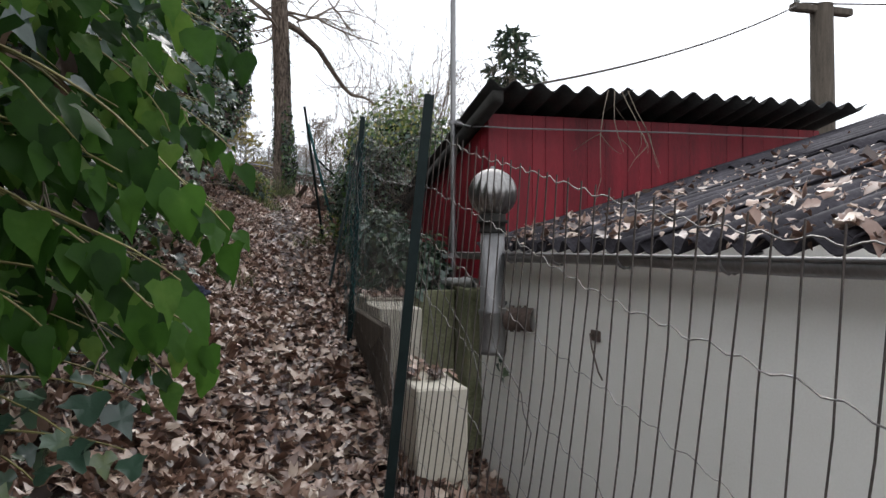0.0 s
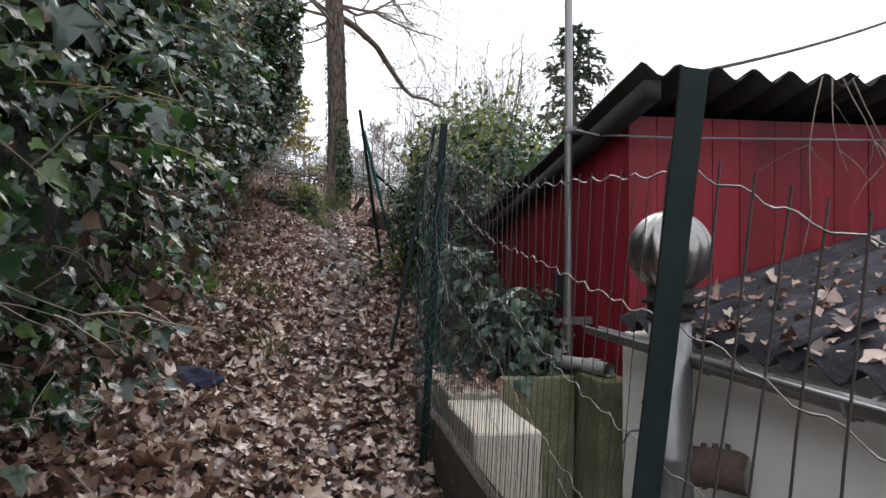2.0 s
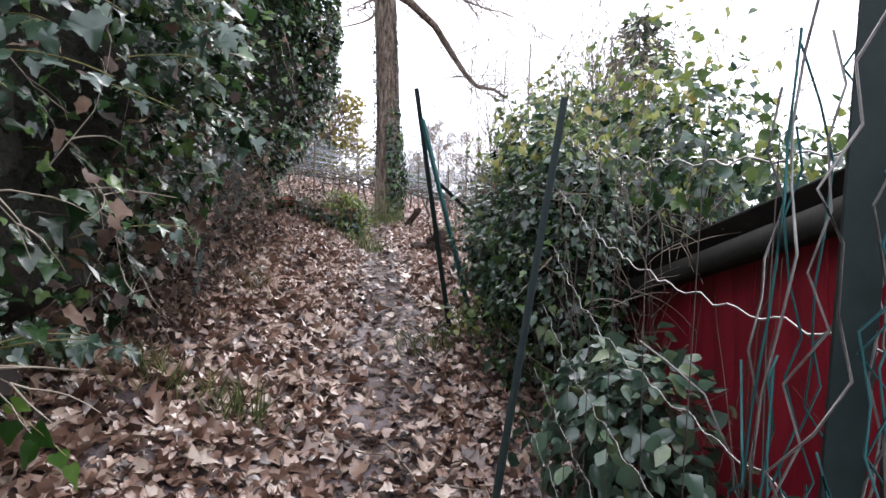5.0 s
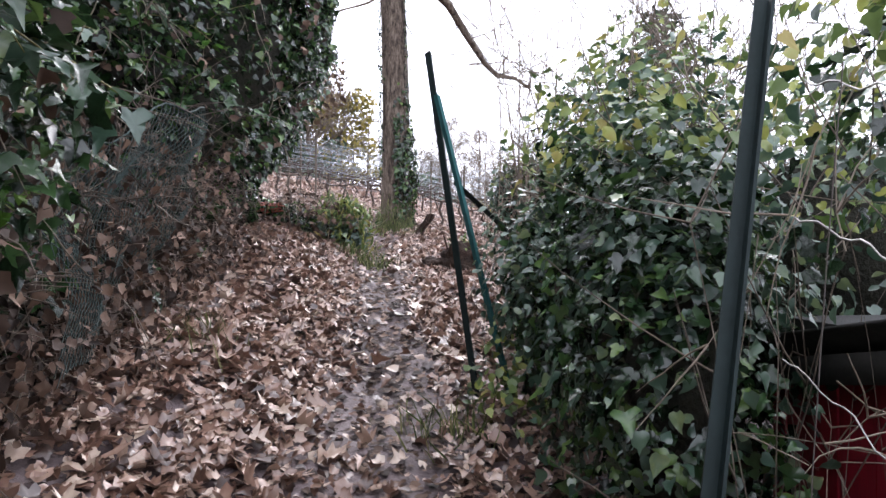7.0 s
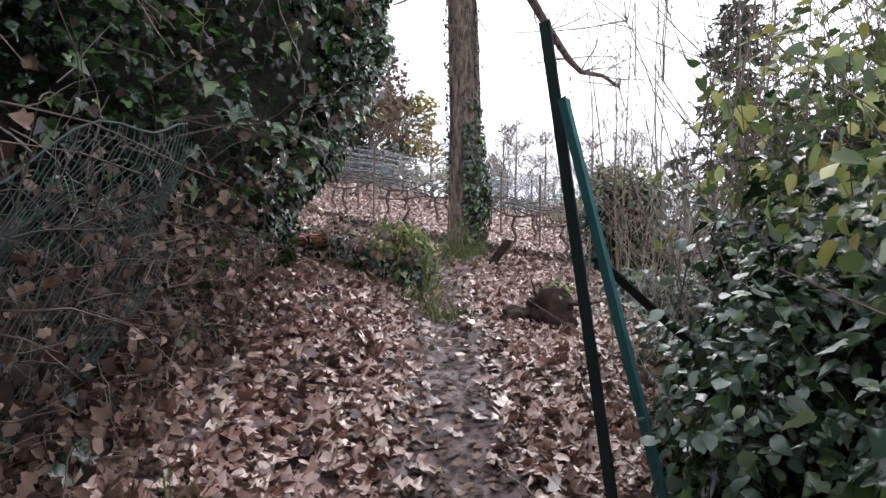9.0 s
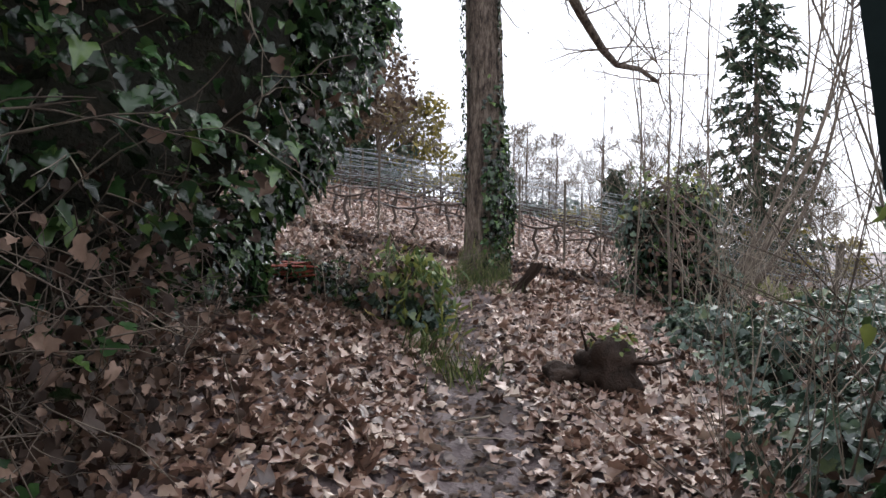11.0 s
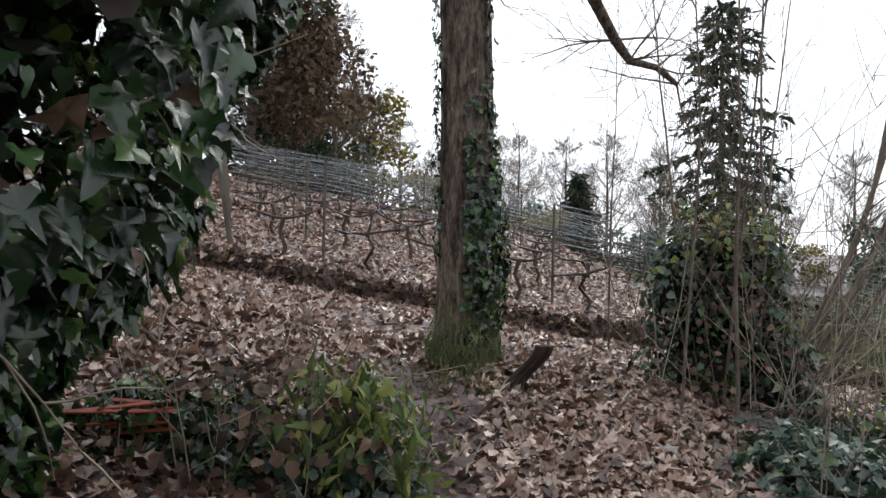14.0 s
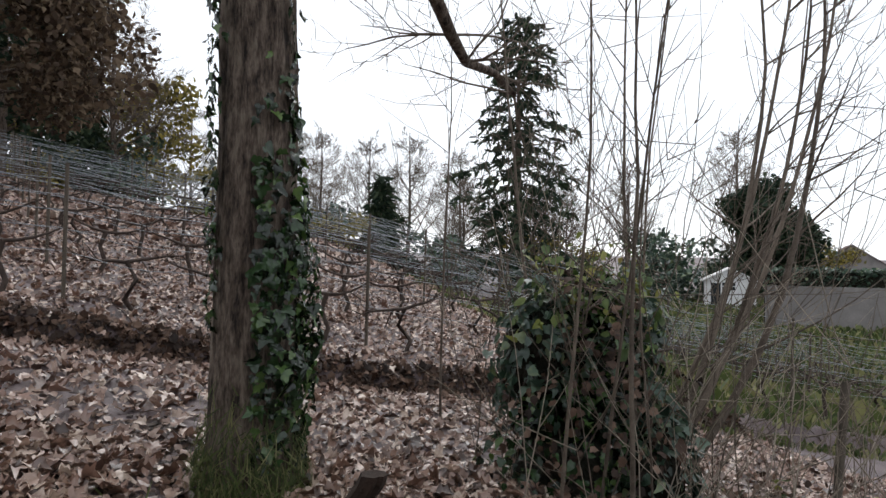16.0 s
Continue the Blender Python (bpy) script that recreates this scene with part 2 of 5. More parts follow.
STAR_SHAPE = [(0, 0), (0.2, -0.04), (0.5, 0.12), (0.3, 0.3), (0.56, 0.56), (0.26, 0.58), (0.03, 1.06), (-0.2, 0.62), (-0.52, 0.66), (-0.3, 0.34), (-0.54, 0.16), (-0.24, -0.02)]
SPRAY_SHAPE = [(0, 0), (0.1, 0.12), (0.24, 0.2), (0.12, 0.32), (0.22, 0.5), (0.1, 0.58), (0.14, 0.8), (0, 1), (-0.12, 0.78), (-0.08, 0.6), (-0.22, 0.46), (-0.1, 0.34), (-0.2, 0.18), (-0.08, 0.1)]
LANCE_SHAPE = [(0, 0), (0.1, 0.2), (0.14, 0.45), (0.08, 0.75), (0, 1), (-0.08, 0.75), (-0.14, 0.45), (-0.1, 0.2)]
BLADE_SHAPE = [(0.03, 0), (0.02, 0.55), (0, 1), (-0.02, 0.55), (-0.03, 0)]


def leaves(name, places, normals, tips, sizes, shape, material, cup=0.3, droop=0.3, parent=None, kind="stuff", r=rng):
    """Many leaves in one mesh: each lies in the plane of its normal, its tip towards tips, folded along its midrib and drooping."""
    n, k = len(places), len(shape)
    nrm = normals / (np.linalg.norm(normals, axis=1)[:, None] + 1e-9)
    y = tips - nrm * np.sum(tips * nrm, axis=1)[:, None]
    y /= np.linalg.norm(y, axis=1)[:, None] + 1e-9
    x = np.cross(y, nrm)
    out = np.array([(0, 0.42)] + list(shape))
    cups, droops = cup * r.normal(0.6, 0.7, n), droop * r.normal(0.7, 0.6, n)
    wide = r.uniform(0.75, 1.15, n)
    lx = out[None, :, 0] * wide[:, None] * r.normal(1, 0.1, (n, k + 1))
    ly = out[None, :, 1] * r.normal(1, 0.07, (n, k + 1))
    lz = cups[:, None] * np.abs(lx) - droops[:, None] * ly**2 + r.normal(0, 0.05, (n, k + 1)) * (cup > 0)
    v = places[:, None] + sizes[:, None, None] * (lx[..., None] * x[:, None] + ly[..., None] * y[:, None] + lz[..., None] * nrm[:, None])
    a = np.arange(1, k + 1)
    f = np.stack([np.zeros(k, int), a, np.roll(a, -1)], 1)
    f = (np.arange(n)[:, None, None] * (k + 1) + f[None]).reshape(-1, 3)
    ob = new(name, make_mesh(name, v.reshape(-1, 3), f, material, True))
    if parent is not None:
        ob.parent = parent
    if kind:
        tagged(ob, kind=kind)
    return ob


def step(x, a, b):
    t = np.clip((np.asarray(x, float) - a) / (b - a), 0, 1)
    return t * t * (3 - 2 * t)


def wobble(x, y, f, seed=0.0):
    """Cheap smooth variation between -1 and 1."""
    return (np.sin(f * x + 1.7 * np.sin(f * 0.83 * y + seed)) + np.sin(f * 1.31 * y + 1.3 * np.sin(f * 0.71 * x + 2 * seed + 1))) / 2


# ---- the lie of the land: x across the path, y along it ----
def height(x, y):
    x, y = np.asarray(x, float), np.asarray(y, float)
    path = np.where(y < 11, 0.18 * y - 0.1, 1.88 + 0.14 * np.minimum(y - 11, 4) + 0.03 * np.clip(y - 15, 0, 2.6))
    path = np.where(y < -4, 0.18 * -4 - 0.1 + 0.05 * np.maximum(y + 4, -30), path)
    left = 0.36 * np.clip(0.25 - x, 0, 2.2) + 0.12 * np.clip(-1.95 - x, 0, 12)
    shelf = 0.42 * step(y, 5.0, 6.2)
    cut = -0.75 * step(x - shelf, 0.72, 1.25) - 0.05 * np.clip(x - 1.3, 0, 8)
    slope = -0.13 * np.clip(x - 0.9, 0, 14) - 0.02 * np.clip(x - 14.9, 0, 60)
    right = cut * (1 - step(y, 8.2, 10)) + slope * step(y, 7.5, 11)
    near = path + left + right
    far = 2.55 - 0.175 * np.clip(x - 0.5, -30, 16) + 0.2 * step(y + 0.12 * np.sin(1.3 * x), 17.98, 18.14) + 0.12 * np.clip(y - 18.0, 0, 14) + 0.02 * np.clip(y - 32, 0, 200)
    far = np.where(x > 3, far - 0.12 * np.clip(y - 18, 0, 14) * step(x, 3, 10), far)
    z = near + (far - near) * step(y, 13.6, 16.8)
    return z + 0.018 * wobble(x, y, 2.3) + 0.012 * wobble(x, y, 6.1, 2)


def spaced(lo, hi, fine, grow, reach):
    mid = np.arange(lo, hi, fine)
    out, d = [], fine
    while sum(out, 0) < reach:
        d *= grow
        out.append(d)
    tail = np.cumsum(out)
    return np.concatenate([(lo - tail)[::-1], mid, mid[-1] + tail])


def ground_sheet():
    gx, gy = spaced(-3.5, 4.5, 0.07, 1.16, 900), spaced(-1.5, 20, 0.08, 1.14, 900)
    X, Y = np.meshgrid(gx, gy)
    Z = height(X, Y) + 0.012 * rng.normal(0, 1, X.shape) * ((np.abs(X) < 5) & (Y < 22))
    w, h = len(gx), len(gy)
    i, j = np.meshgrid(np.arange(h - 1), np.arange(w - 1), indexing="ij")
    f = np.stack([i * w + j, i * w + j + 1, (i + 1) * w + j + 1, (i + 1) * w + j], -1).reshape(-1, 4)
    ob = solid("ground", np.stack([X, Y, Z], -1).reshape(-1, 3), f, SOIL, smooth=True)
    return tagged(ob, "damp dark soil sloping up under fallen leaves", "ground", kind="structure")


ground_sheet()


# ---- the low rendered building beside the path ----
def corrugated(width, length, pitch=0.177, amp=0.029, thick=0.008, seed=0):
    """A sheet with waves across x and length along y, in its own frame; a little uneven."""
    nx, ny = int(width / pitch * 8) + 1, max(4, int(length / 0.25))
    xs, ys = np.linspace(0, width, nx), np.linspace(0, length, ny)
    X, Y = np.meshgrid(xs, ys)
    Z = amp * np.cos(2 * np.pi * X / pitch) + 0.006 * wobble(X, Y, 3, seed)
    top, low = np.stack([X, Y, Z], -1).reshape(-1, 3), np.stack([X, Y, Z - thick], -1).reshape(-1, 3)
    i, j = np.meshgrid(np.arange(ny - 1), np.arange(nx - 1), indexing="ij")
    f = np.stack([i * nx + j, i * nx + j + 1, (i + 1) * nx + j + 1, (i + 1) * nx + j], -1).reshape(-1, 4)
    n = nx * ny
    rim = [k for k in range(nx)] + [r * nx + nx - 1 for r in range(1, ny)] + [(ny - 1) * nx + k for k in range(nx - 2, -1, -1)] + [r * nx for r in range(ny - 2, 0, -1)]
    side = np.array([(a, a + n, b + n, b) for a, b in zip(rim, rim[1:] + rim[:1])])
    return np.concatenate([top, low]), np.concatenate([f, f[:, ::-1] + n, side])


WALL_X, EAVE_Z = 1.5, 1.36


def near_building():
    house = thing("outbuilding", "low pale rendered outbuilding with a leaf-strewn corrugated roof", "building")
    y0, y1 = -2.2, 4.58
    part("wall", box_bm((WALL_X, y0, -1.6), (WALL_X + 0.2, y1, EAVE_Z), 0.01), RENDERED, house, "pale rendered wall with faint stains")
    part("wall", box_bm((WALL_X + 0.2, y1 - 0.2, -1.6), (4.9, y1, EAVE_Z + 0.02), 0.01), RENDERED, house)
    part("wall", box_bm((WALL_X + 0.2, y0, -1.6), (4.9, y0 + 0.2, EAVE_Z + 0.02), 0.01), RENDERED, house)
    for y in (y0 + 0.1, y1 - 0.1):
        bm = bmesh.new()
        vs = [bm.verts.new((x, y + d, z)) for d in (-0.09, 0.09) for x, z in ((WALL_X + 0.1, EAVE_Z), (4.9, EAVE_Z), (4.9, EAVE_Z + 0.97), (WALL_X + 0.1, EAVE_Z + 0.02))]
        for q in ((0, 1, 2, 3), (7, 6, 5, 4), (0, 4, 5, 1), (1, 5, 6, 2), (2, 6, 7, 3), (3, 7, 4, 0)):
            bm.faces.new([vs[k] for k in q])
        part("gable", bm, RENDERED, house)
    # roof sheets: waves run along y, the slope rises with x
    slope = math.atan(0.3)
    wide = 0.177 * 6
    for k in range(7):
        for row, (at, long) in enumerate(((-0.075, 1.9), (1.7, 1.75))):
            v, f = corrugated(wide, long, seed=k + 9 * row)
            sheet = solid("roof_sheet", v, f, CEMENT, house, smooth=True)
            turn = Matrix(((0, math.cos(slope), -math.sin(slope), 0), (-1, 0, 0, 0), (0, math.sin(slope), math.cos(slope), 0), (0, 0, 0, 1)))
            lift = 0.075 + 0.016 * row
            sheet.matrix_basis = Matrix.Translation((WALL_X + at * math.cos(slope), y1 - 0.14 - k * (wide - 0.06), EAVE_Z + lift + at * math.sin(slope) + 0.002 * (k % 2))) @ turn
    # half-round gutter on brackets
    sweep = np.linspace(math.pi, 2 * math.pi, 9)
    ys = np.linspace(y0, y1 + 0.1, 30)
    prof = [(0.036 * math.cos(a), 0.036 * math.sin(a)) for a in sweep] + [(0.042 * math.cos(a), 0.04 * math.sin(a) - 0.002) for a in sweep[::-1]]
    vs = [(WALL_X - 0.105 + px, y, EAVE_Z + 0.012 + pz + 0.004 * math.sin(3 * y)) for y in ys for px, pz in prof]
    m = len(prof)
    fs = np.array([(a * m + b, a * m + (b + 1) % m, (a + 1) * m + (b + 1) % m, (a + 1) * m + b) for a in range(len(ys) - 1) for b in range(m)])
    solid("gutter", vs, fs, ZINC, house, smooth=True, label="weathered zinc gutter")
    bead = tube([(WALL_X - 0.146, y, EAVE_Z + 0.014) for y in ys], 0.008, 6)
    solid("gutter_bead", *bead, ZINC, house, smooth=True)
    for y in np.arange(y0 + 0.3, y1 - 0.4, 0.62):
        pts = [(WALL_X - 0.105 + 0.046 * math.cos(a), y, EAVE_Z + 0.01 + 0.046 * math.sin(a)) for a in np.linspace(math.pi, 2 * math.pi, 8)] + [(WALL_X + 0.005, y, EAVE_Z + 0.03)]
        solid("gutter_bracket", *tube(pts, 0.007, 5), ZINC, house)
    return house


near_building()


def lathe(profile, centre, sides=24, flute=0.0, flutes=12):
    vs = []
    for r, z in profile:
        for k in range(sides):
            a = 2 * math.pi * k / sides
            rr = r * (1 + flute * math.cos(flutes * a))
            vs.append((centre[0] + rr * math.cos(a), centre[1] + rr * math.sin(a), centre[2] + z))
    fs = [(i * sides + k, i * sides + (k + 1) % sides, (i + 1) * sides + (k + 1) % sides, (i + 1) * sides + k) for i in range(len(profile) - 1) for k in range(sides)]
    return np.array(vs), np.array(fs)


# near-black for the sooty collar, the hatch and the shade under the verge
SOOT_AND_SHADE = surface("soot_and_shade_black", [(0.3, (0.01, 0.01, 0.009)), (0.7, (0.035, 0.032, 0.028))], 5, 60, 0.9)


def flue():
    at = (1.31, 3.79, 0)
    pipe = thing("flue_pipe", "grey metal flue pipe with a ball cowl and rusty tee", "flue pipe")
    solid("pipe", *lathe([(0.0, 0.8), (0.074, 0.8), (0.08, 0.82), (0.076, 0.84), (0.076, 1.02), (0.082, 1.03), (0.082, 1.05), (0.073, 1.06), (0.07, 1.5), (0.0, 1.5)], at, 28), ZINC, pipe, True)
    solid("collar", *lathe([(0.07, 1.49), (0.078, 1.495), (0.078, 1.505), (0.074, 1.51), (0.074, 1.545), (0.094, 1.55), (0.094, 1.562), (0.076, 1.568), (0.076, 1.6), (0.0, 1.6)], at, 28), SOOT_AND_SHADE, pipe, True, "blackened collar under the cowl")
    v, f = tube([(at[0] + 0.05, at[1], 1.0), (at[0] + 0.15, at[1] - 0.06, 1.0), (WALL_X + 0.02, at[1] - 0.14, 1.0)], [0.066, 0.066, 0.07], 22)
    solid("branch_pipe", v, f, RUST, pipe, True, "rust-stained branch pipe")
    for k, d in enumerate((0.06, 0.1, 0.14)):
        p = [(at[0] + 0.05 + d * 0.9, at[1] - 0.05 * d / 0.1 * 0.6, 1.0), (at[0] + 0.065 + d * 0.9, at[1] - 0.05 * d / 0.1 * 0.6 - 0.008, 1.0)]
        solid("clamp", *tube(p, 0.076, 22), RUST, pipe, True)
    ball = [(0.135 * math.sin(a) + 0.001, 1.72 - 0.14 * math.cos(a)) for a in np.linspace(0.45, math.pi, 22)]
    solid("cowl", *lathe(ball, at, 96, 0.03, 18), STEEL, pipe, True, "ribbed steel ball cowl")
    solid("cowl_nut", *lathe([(0.012, 1.85), (0.012, 1.872), (0.0, 1.875)], at, 8), ZINC, pipe)


flue()




def red_shed():
    shed = thing("red_shed", "red painted timber shed under a dark mossy corrugated roof", "shed")
    x0, x1, y0, y1 = 1.60, 4.45, 4.72, 7.6
    top = lambda y: 2.50 - 0.185 * (y - 4.38) - 0.07
    r = random.Random(3)

    def plank(a, b, z0, z1a, z1b, face):
        t = 0.022 + r.uniform(-0.003, 0.003)
        bm = bmesh.new()
        ring = [(a, z0), (b, z0), (b, z1b), (a, z1a)]
        if face == "front":
            lo, hi = [(p, y0, z) for p, z in ring], [(p, y0 + t + 0.01, z) for p, z in ring]
            lo = [(p, y - t + 0.022, z) for p, y, z in lo]
        else:
            lo, hi = [(x0 - t + 0.022, p, z) for p, z in ring], [(x0 + 0.03, p, z) for p, z in ring]
        vs = [bm.verts.new(c) for c in lo + hi]
        for q in ((0, 1, 2, 3), (7, 6, 5, 4), (0, 4, 5, 1), (1, 5, 6, 2), (2, 6, 7, 3), (3, 7, 4, 0)):
            bm.faces.new([vs[k] for k in q])
        bmesh.ops.recalc_face_normals(bm, faces=bm.faces)
        bmesh.ops.bevel(bm, geom=list(bm.edges), offset=0.0016, segments=1, affect="EDGES")
        part("plank", bm, RED, wall)

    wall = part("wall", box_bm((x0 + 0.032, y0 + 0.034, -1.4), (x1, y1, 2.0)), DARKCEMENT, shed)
    x = x0
    while x < x1 - 0.02:
        w = r.choice((0.1, 0.145, 0.145, 0.19))
        plank(x + 0.001, min(x + w, x1) - 0.001, 0.9 + r.uniform(0, 0.02), top(y0), top(y0), "front")
        x += w
    y = y0 + 0.03
    while y < y1 - 0.02:
        w = r.choice((0.1, 0.145, 0.145, 0.19))
        plank(y + 0.0008, min(y + w, y1) - 0.0008, 0.55, top(y), top(min(y + w, y1)), "side")
        y += w
    # the roof falls away from the near edge
    fall = math.atan(0.185)
    wide = 0.177 * 6
    for k in range(3):
        v, f = corrugated(wide, 3.45, amp=0.03, seed=k + 20)
        sheet = solid("roof_sheet", v, f, DARKCEMENT, shed, smooth=True, label="dark mossy corrugated sheet")
        sheet.matrix_basis = Matrix.Translation((1.5 + k * (wide - 0.05), 4.38, 2.50 + 0.003 * (k % 2))) @ Matrix.Rotation(-fall, 4, "X")
    hatch = part("hatch", box_bm((1.585, 5.52, 1.38), (1.6, 5.74, 1.6), 0.004), SOOT_AND_SHADE, shed, "small dark vent hatch")
    part("grille", box_bm((1.575, 5.545, 1.405), (1.584, 5.715, 1.575), 0.002), SOOT_AND_SHADE, hatch)
    # board filling the verge overhang, its underside shade put into the black colour
    v = [(xx, yy, top(yy) + dz) for xx in (1.52, 1.598) for yy in (4.4, 7.7) for dz in (-0.05, 0.03)]
    solid("verge_shade_board", v, np.array([(0, 1, 3, 2), (4, 6, 7, 5), (0, 2, 6, 4), (1, 5, 7, 3), (0, 4, 5, 1), (2, 3, 7, 6)]), SOOT_AND_SHADE, shed)
    return shed


red_shed()


def mast():
    m = thing("mast_pole", "grey galvanised pole clamped to the red shed", "pole")
    solid("pole", *tube([(1.46, 5.15, z) for z in (0.2, 1.5, 3.0, 4.8)], 0.021, 14), ZINC, m, True)
    part("bracket", box_bm((1.43, 5.13, 2.345), (1.59, 5.17, 2.385), 0.004), ZINC, m)
    part("clamp", box_bm((1.43, 5.12, 2.35), (1.49, 5.18, 2.38), 0.006), ZINC, m)
    solid("cable", *tube([(1.49, 5.13, 2.365), (1.52, 4.9, 2.3), (1.57, 4.66, 2.26), (1.75, 4.62, 2.25), (3.0, 4.6, 2.27), (4.5, 4.6, 2.28)], 0.006, 6), ZINC, m, True)
    part("bracket", box_bm((1.43, 5.13, 1.33), (1.59, 5.17, 1.37), 0.004), ZINC, m)


mast()


# ---- the fence along the path ----
def angle_post(name, base, top, material, label, size=0.036, group="fence posts", turn=0.0):
    """A steel angle with two flanges, leaning as it stands."""
    base, top = Vector(base), Vector(top)
    long = (top - base).length
    bm = bmesh.new()
    t = 0.005
    prof = [(0, 0), (size, 0), (size, t), (t, t), (t, size), (0, size)]
    rings = [[bm.verts.new((px - size / 2, py - size / 2, z)) for px, py in prof] for z in (-0.25, long)]
    for k in range(6):
        bm.faces.new((rings[0][k], rings[0][(k + 1) % 6], rings[1][(k + 1) % 6], rings[1][k]))
    bm.faces.new(rings[1])
    ob = part(name, bm, material)
    ob.matrix_basis = Matrix.Translation(base) @ (top - base).to_track_quat("Z", "Y").to_matrix().to_4x4() @ Matrix.Rotation(turn, 4, "Z")
    return tagged(ob, label, "fence post", group)


POSTS = [((0.44, 0.42, 0.0), (0.58, 0.35, 1.5)), ((0.455, 2.52, 0.38), (0.595, 2.42, 1.95)), ((0.6, 4.66, 0.75), (0.68, 4.58, 2.27)), ((0.61, 6.2, 1.0), (0.98, 6.55, 2.62))]
for (base, top), size in zip(POSTS, (0.036, 0.036, 0.034, 0.026)):
    angle_post("fence_post", base, top, GREENPOST, "dark green steel angle fence post, leaning", size, turn=0.6)
angle_post("fence_post", (0.84, 8.86, 1.42), (0.595, 8.83, 3.17), GREENPOST, "dark green steel fence post leaning over the path", 0.04, turn=0.5)
angle_post("fence_brace", (1.0, 8.72, 1.4), (0.626, 8.75, 2.95), TEAL, "teal green steel brace leaning on a fence post", 0.034, turn=0.5)
angle_post("fence_brace", (1.75, 9.6, 1.75), (0.72, 8.84, 2.55), GREENPOST, "dark steel brace bar tilted from a fence post", 0.03, turn=0.3)


def wire_mesh():
    fence = thing("wire_fence", "sagging rusty wire mesh fence with crimped strands", "fence")
    r = random.Random(5)

    def line(s, h):
        """A place on the mesh: s along the fence, h its height."""
        k = max(i for i in range(len(POSTS)) if i == 0 or POSTS[i][0][1] <= s)
        k = min(k, len(POSTS) - 2)
        (b0, t0), (b1, t1) = POSTS[k], POSTS[k + 1]
        f = (s - b0[1]) / (b1[1] - b0[1])
        g = h / 1.5
        lo = [b0[i] + (b1[i] - b0[i]) * f for i in range(3)]
        hi = [t0[i] + (t1[i] - t0[i]) * f for i in range(3)]
        p = [lo[i] + (hi[i] - lo[i]) * g for i in range(3)]
        sag = 4 * max(0.0, f * (1 - f))
        p[0] += 0.05 * sag * math.sin(2.6 * g + k) + 0.03
        p[2] -= 0.07 * sag * g
        return p

    for h in (0.06, 0.2, 0.34, 0.5, 0.66, 0.84, 1.02, 1.2, 1.38):
        pts = []
        for n in range(0, 285):
            s = 0.42 + n * 0.02
            x, y, z = line(s, h)
            pts.append((x + 0.004 * math.sin(37 * s), y, z + 0.005 * math.sin(70 * s + 5 * h) + 0.008 * math.sin(5 * s + 9 * h)))
        solid("strand", *tube(pts, 0.0011 if h < 1.1 else 0.0014, 4), WIRE, fence)
    for n in range(97):
        s = 0.45 + n * 0.058
        if s > 4.6 and n % 3:
            continue
        pts = [line(s + 0.008 * math.sin(9 * q + n), 1.4 * q) for q in np.linspace(0.01, 1, 7)]
        solid("stay", *tube(pts, 0.002 if s < 2.6 else 0.001, 4), DARKWIRE, fence)
    # finer stays low down between the second and third posts
    for n in range(58):
        s = 2.62 + n * 0.034
        solid("fine_stay", *tube([line(s, 0.8 * q) for q in np.linspace(0.02, 1, 5)], 0.0009, 3), DARKWIRE, fence)
    # netting bunched round the third post
    (bx, by, bz), (tx, ty, tz) = POSTS[2]
    for n in range(30):
        a, rad = r.uniform(0, 6.28), r.uniform(0.03, 0.085)
        q0, q1 = r.uniform(0, 0.25), r.uniform(0.7, 1.0)
        pts = []
        for j in range(26):
            q = q0 + (q1 - q0) * j / 25
            zig = r.gauss(0, 0.018)
            pts.append((bx + (tx - bx) * q + (rad + 0.02 * math.sin(5 * q + n)) * math.cos(a) + zig * math.sin(a), by + (ty - by) * q + rad * math.sin(a) - zig * math.cos(a), bz + (tz - bz) * q + r.uniform(-0.01, 0.01)))
        solid("bunched_strand", *tube(pts, 0.0015, 3), TEAL if n % 3 else WIRE, fence)
    # loose broken strands
    for n in range(6):
        s, h = r.uniform(1.2, 5.6), r.uniform(0.8, 1.35)
        p = np.array(line(s, h))
        pts = [p]
        d = np.array([r.uniform(-0.02, 0.04), r.uniform(-0.1, 0.1), -0.02])
        for q in range(9):
            d = d * 0.8 + np.array([r.uniform(-0.02, 0.02), r.uniform(-0.05, 0.05), -0.012 - 0.01 * r.random()])
            pts.append(pts[-1] + d)
        solid("broken_strand", *tube(pts, 0.002, 4), WIRE, fence)


wire_mesh()


# ---- blocks and boards in the cutting below the fence ----
def block(name, lo, hi, material, label, category="block", tilt=0.0):
    bm = box_bm(lo, hi)
    bmesh.ops.subdivide_edges(bm, edges=list(bm.edges), cuts=3, use_grid_fill=True)
    r = random.Random(name + str(lo))
    for v in bm.verts:
        v.co += Vector([r.uniform(-0.004, 0.004) for _ in range(3)])
    bmesh.ops.bevel(bm, geom=[e for e in bm.edges if e.calc_face_angle(0) > 1.0], offset=0.008, segments=1, affect="EDGES")
    ob = part(name, bm, material)
    return tagged(ob, label, category)


block("concrete_block", (0.64, 2.8, 0.28), (0.86, 3.3, 0.82), CONCRETE, "pale concrete block with leaves on top")
block("concrete_block", (0.72, 4.15, 0.2), (0.98, 4.75, 1.04), CONCRETE, "pale concrete kerb block streaked with dirt")
block("concrete_block", (0.74, 4.77, 0.2), (1.0, 5.4, 1.06), CONCRETE, "pale concrete kerb block strewn with leaves")
block("concrete_slab", (1.03, 4.9, 0.0), (1.4, 4.97, 1.1), MOSSY, "upright yellowed concrete slab below the fence", "slab")
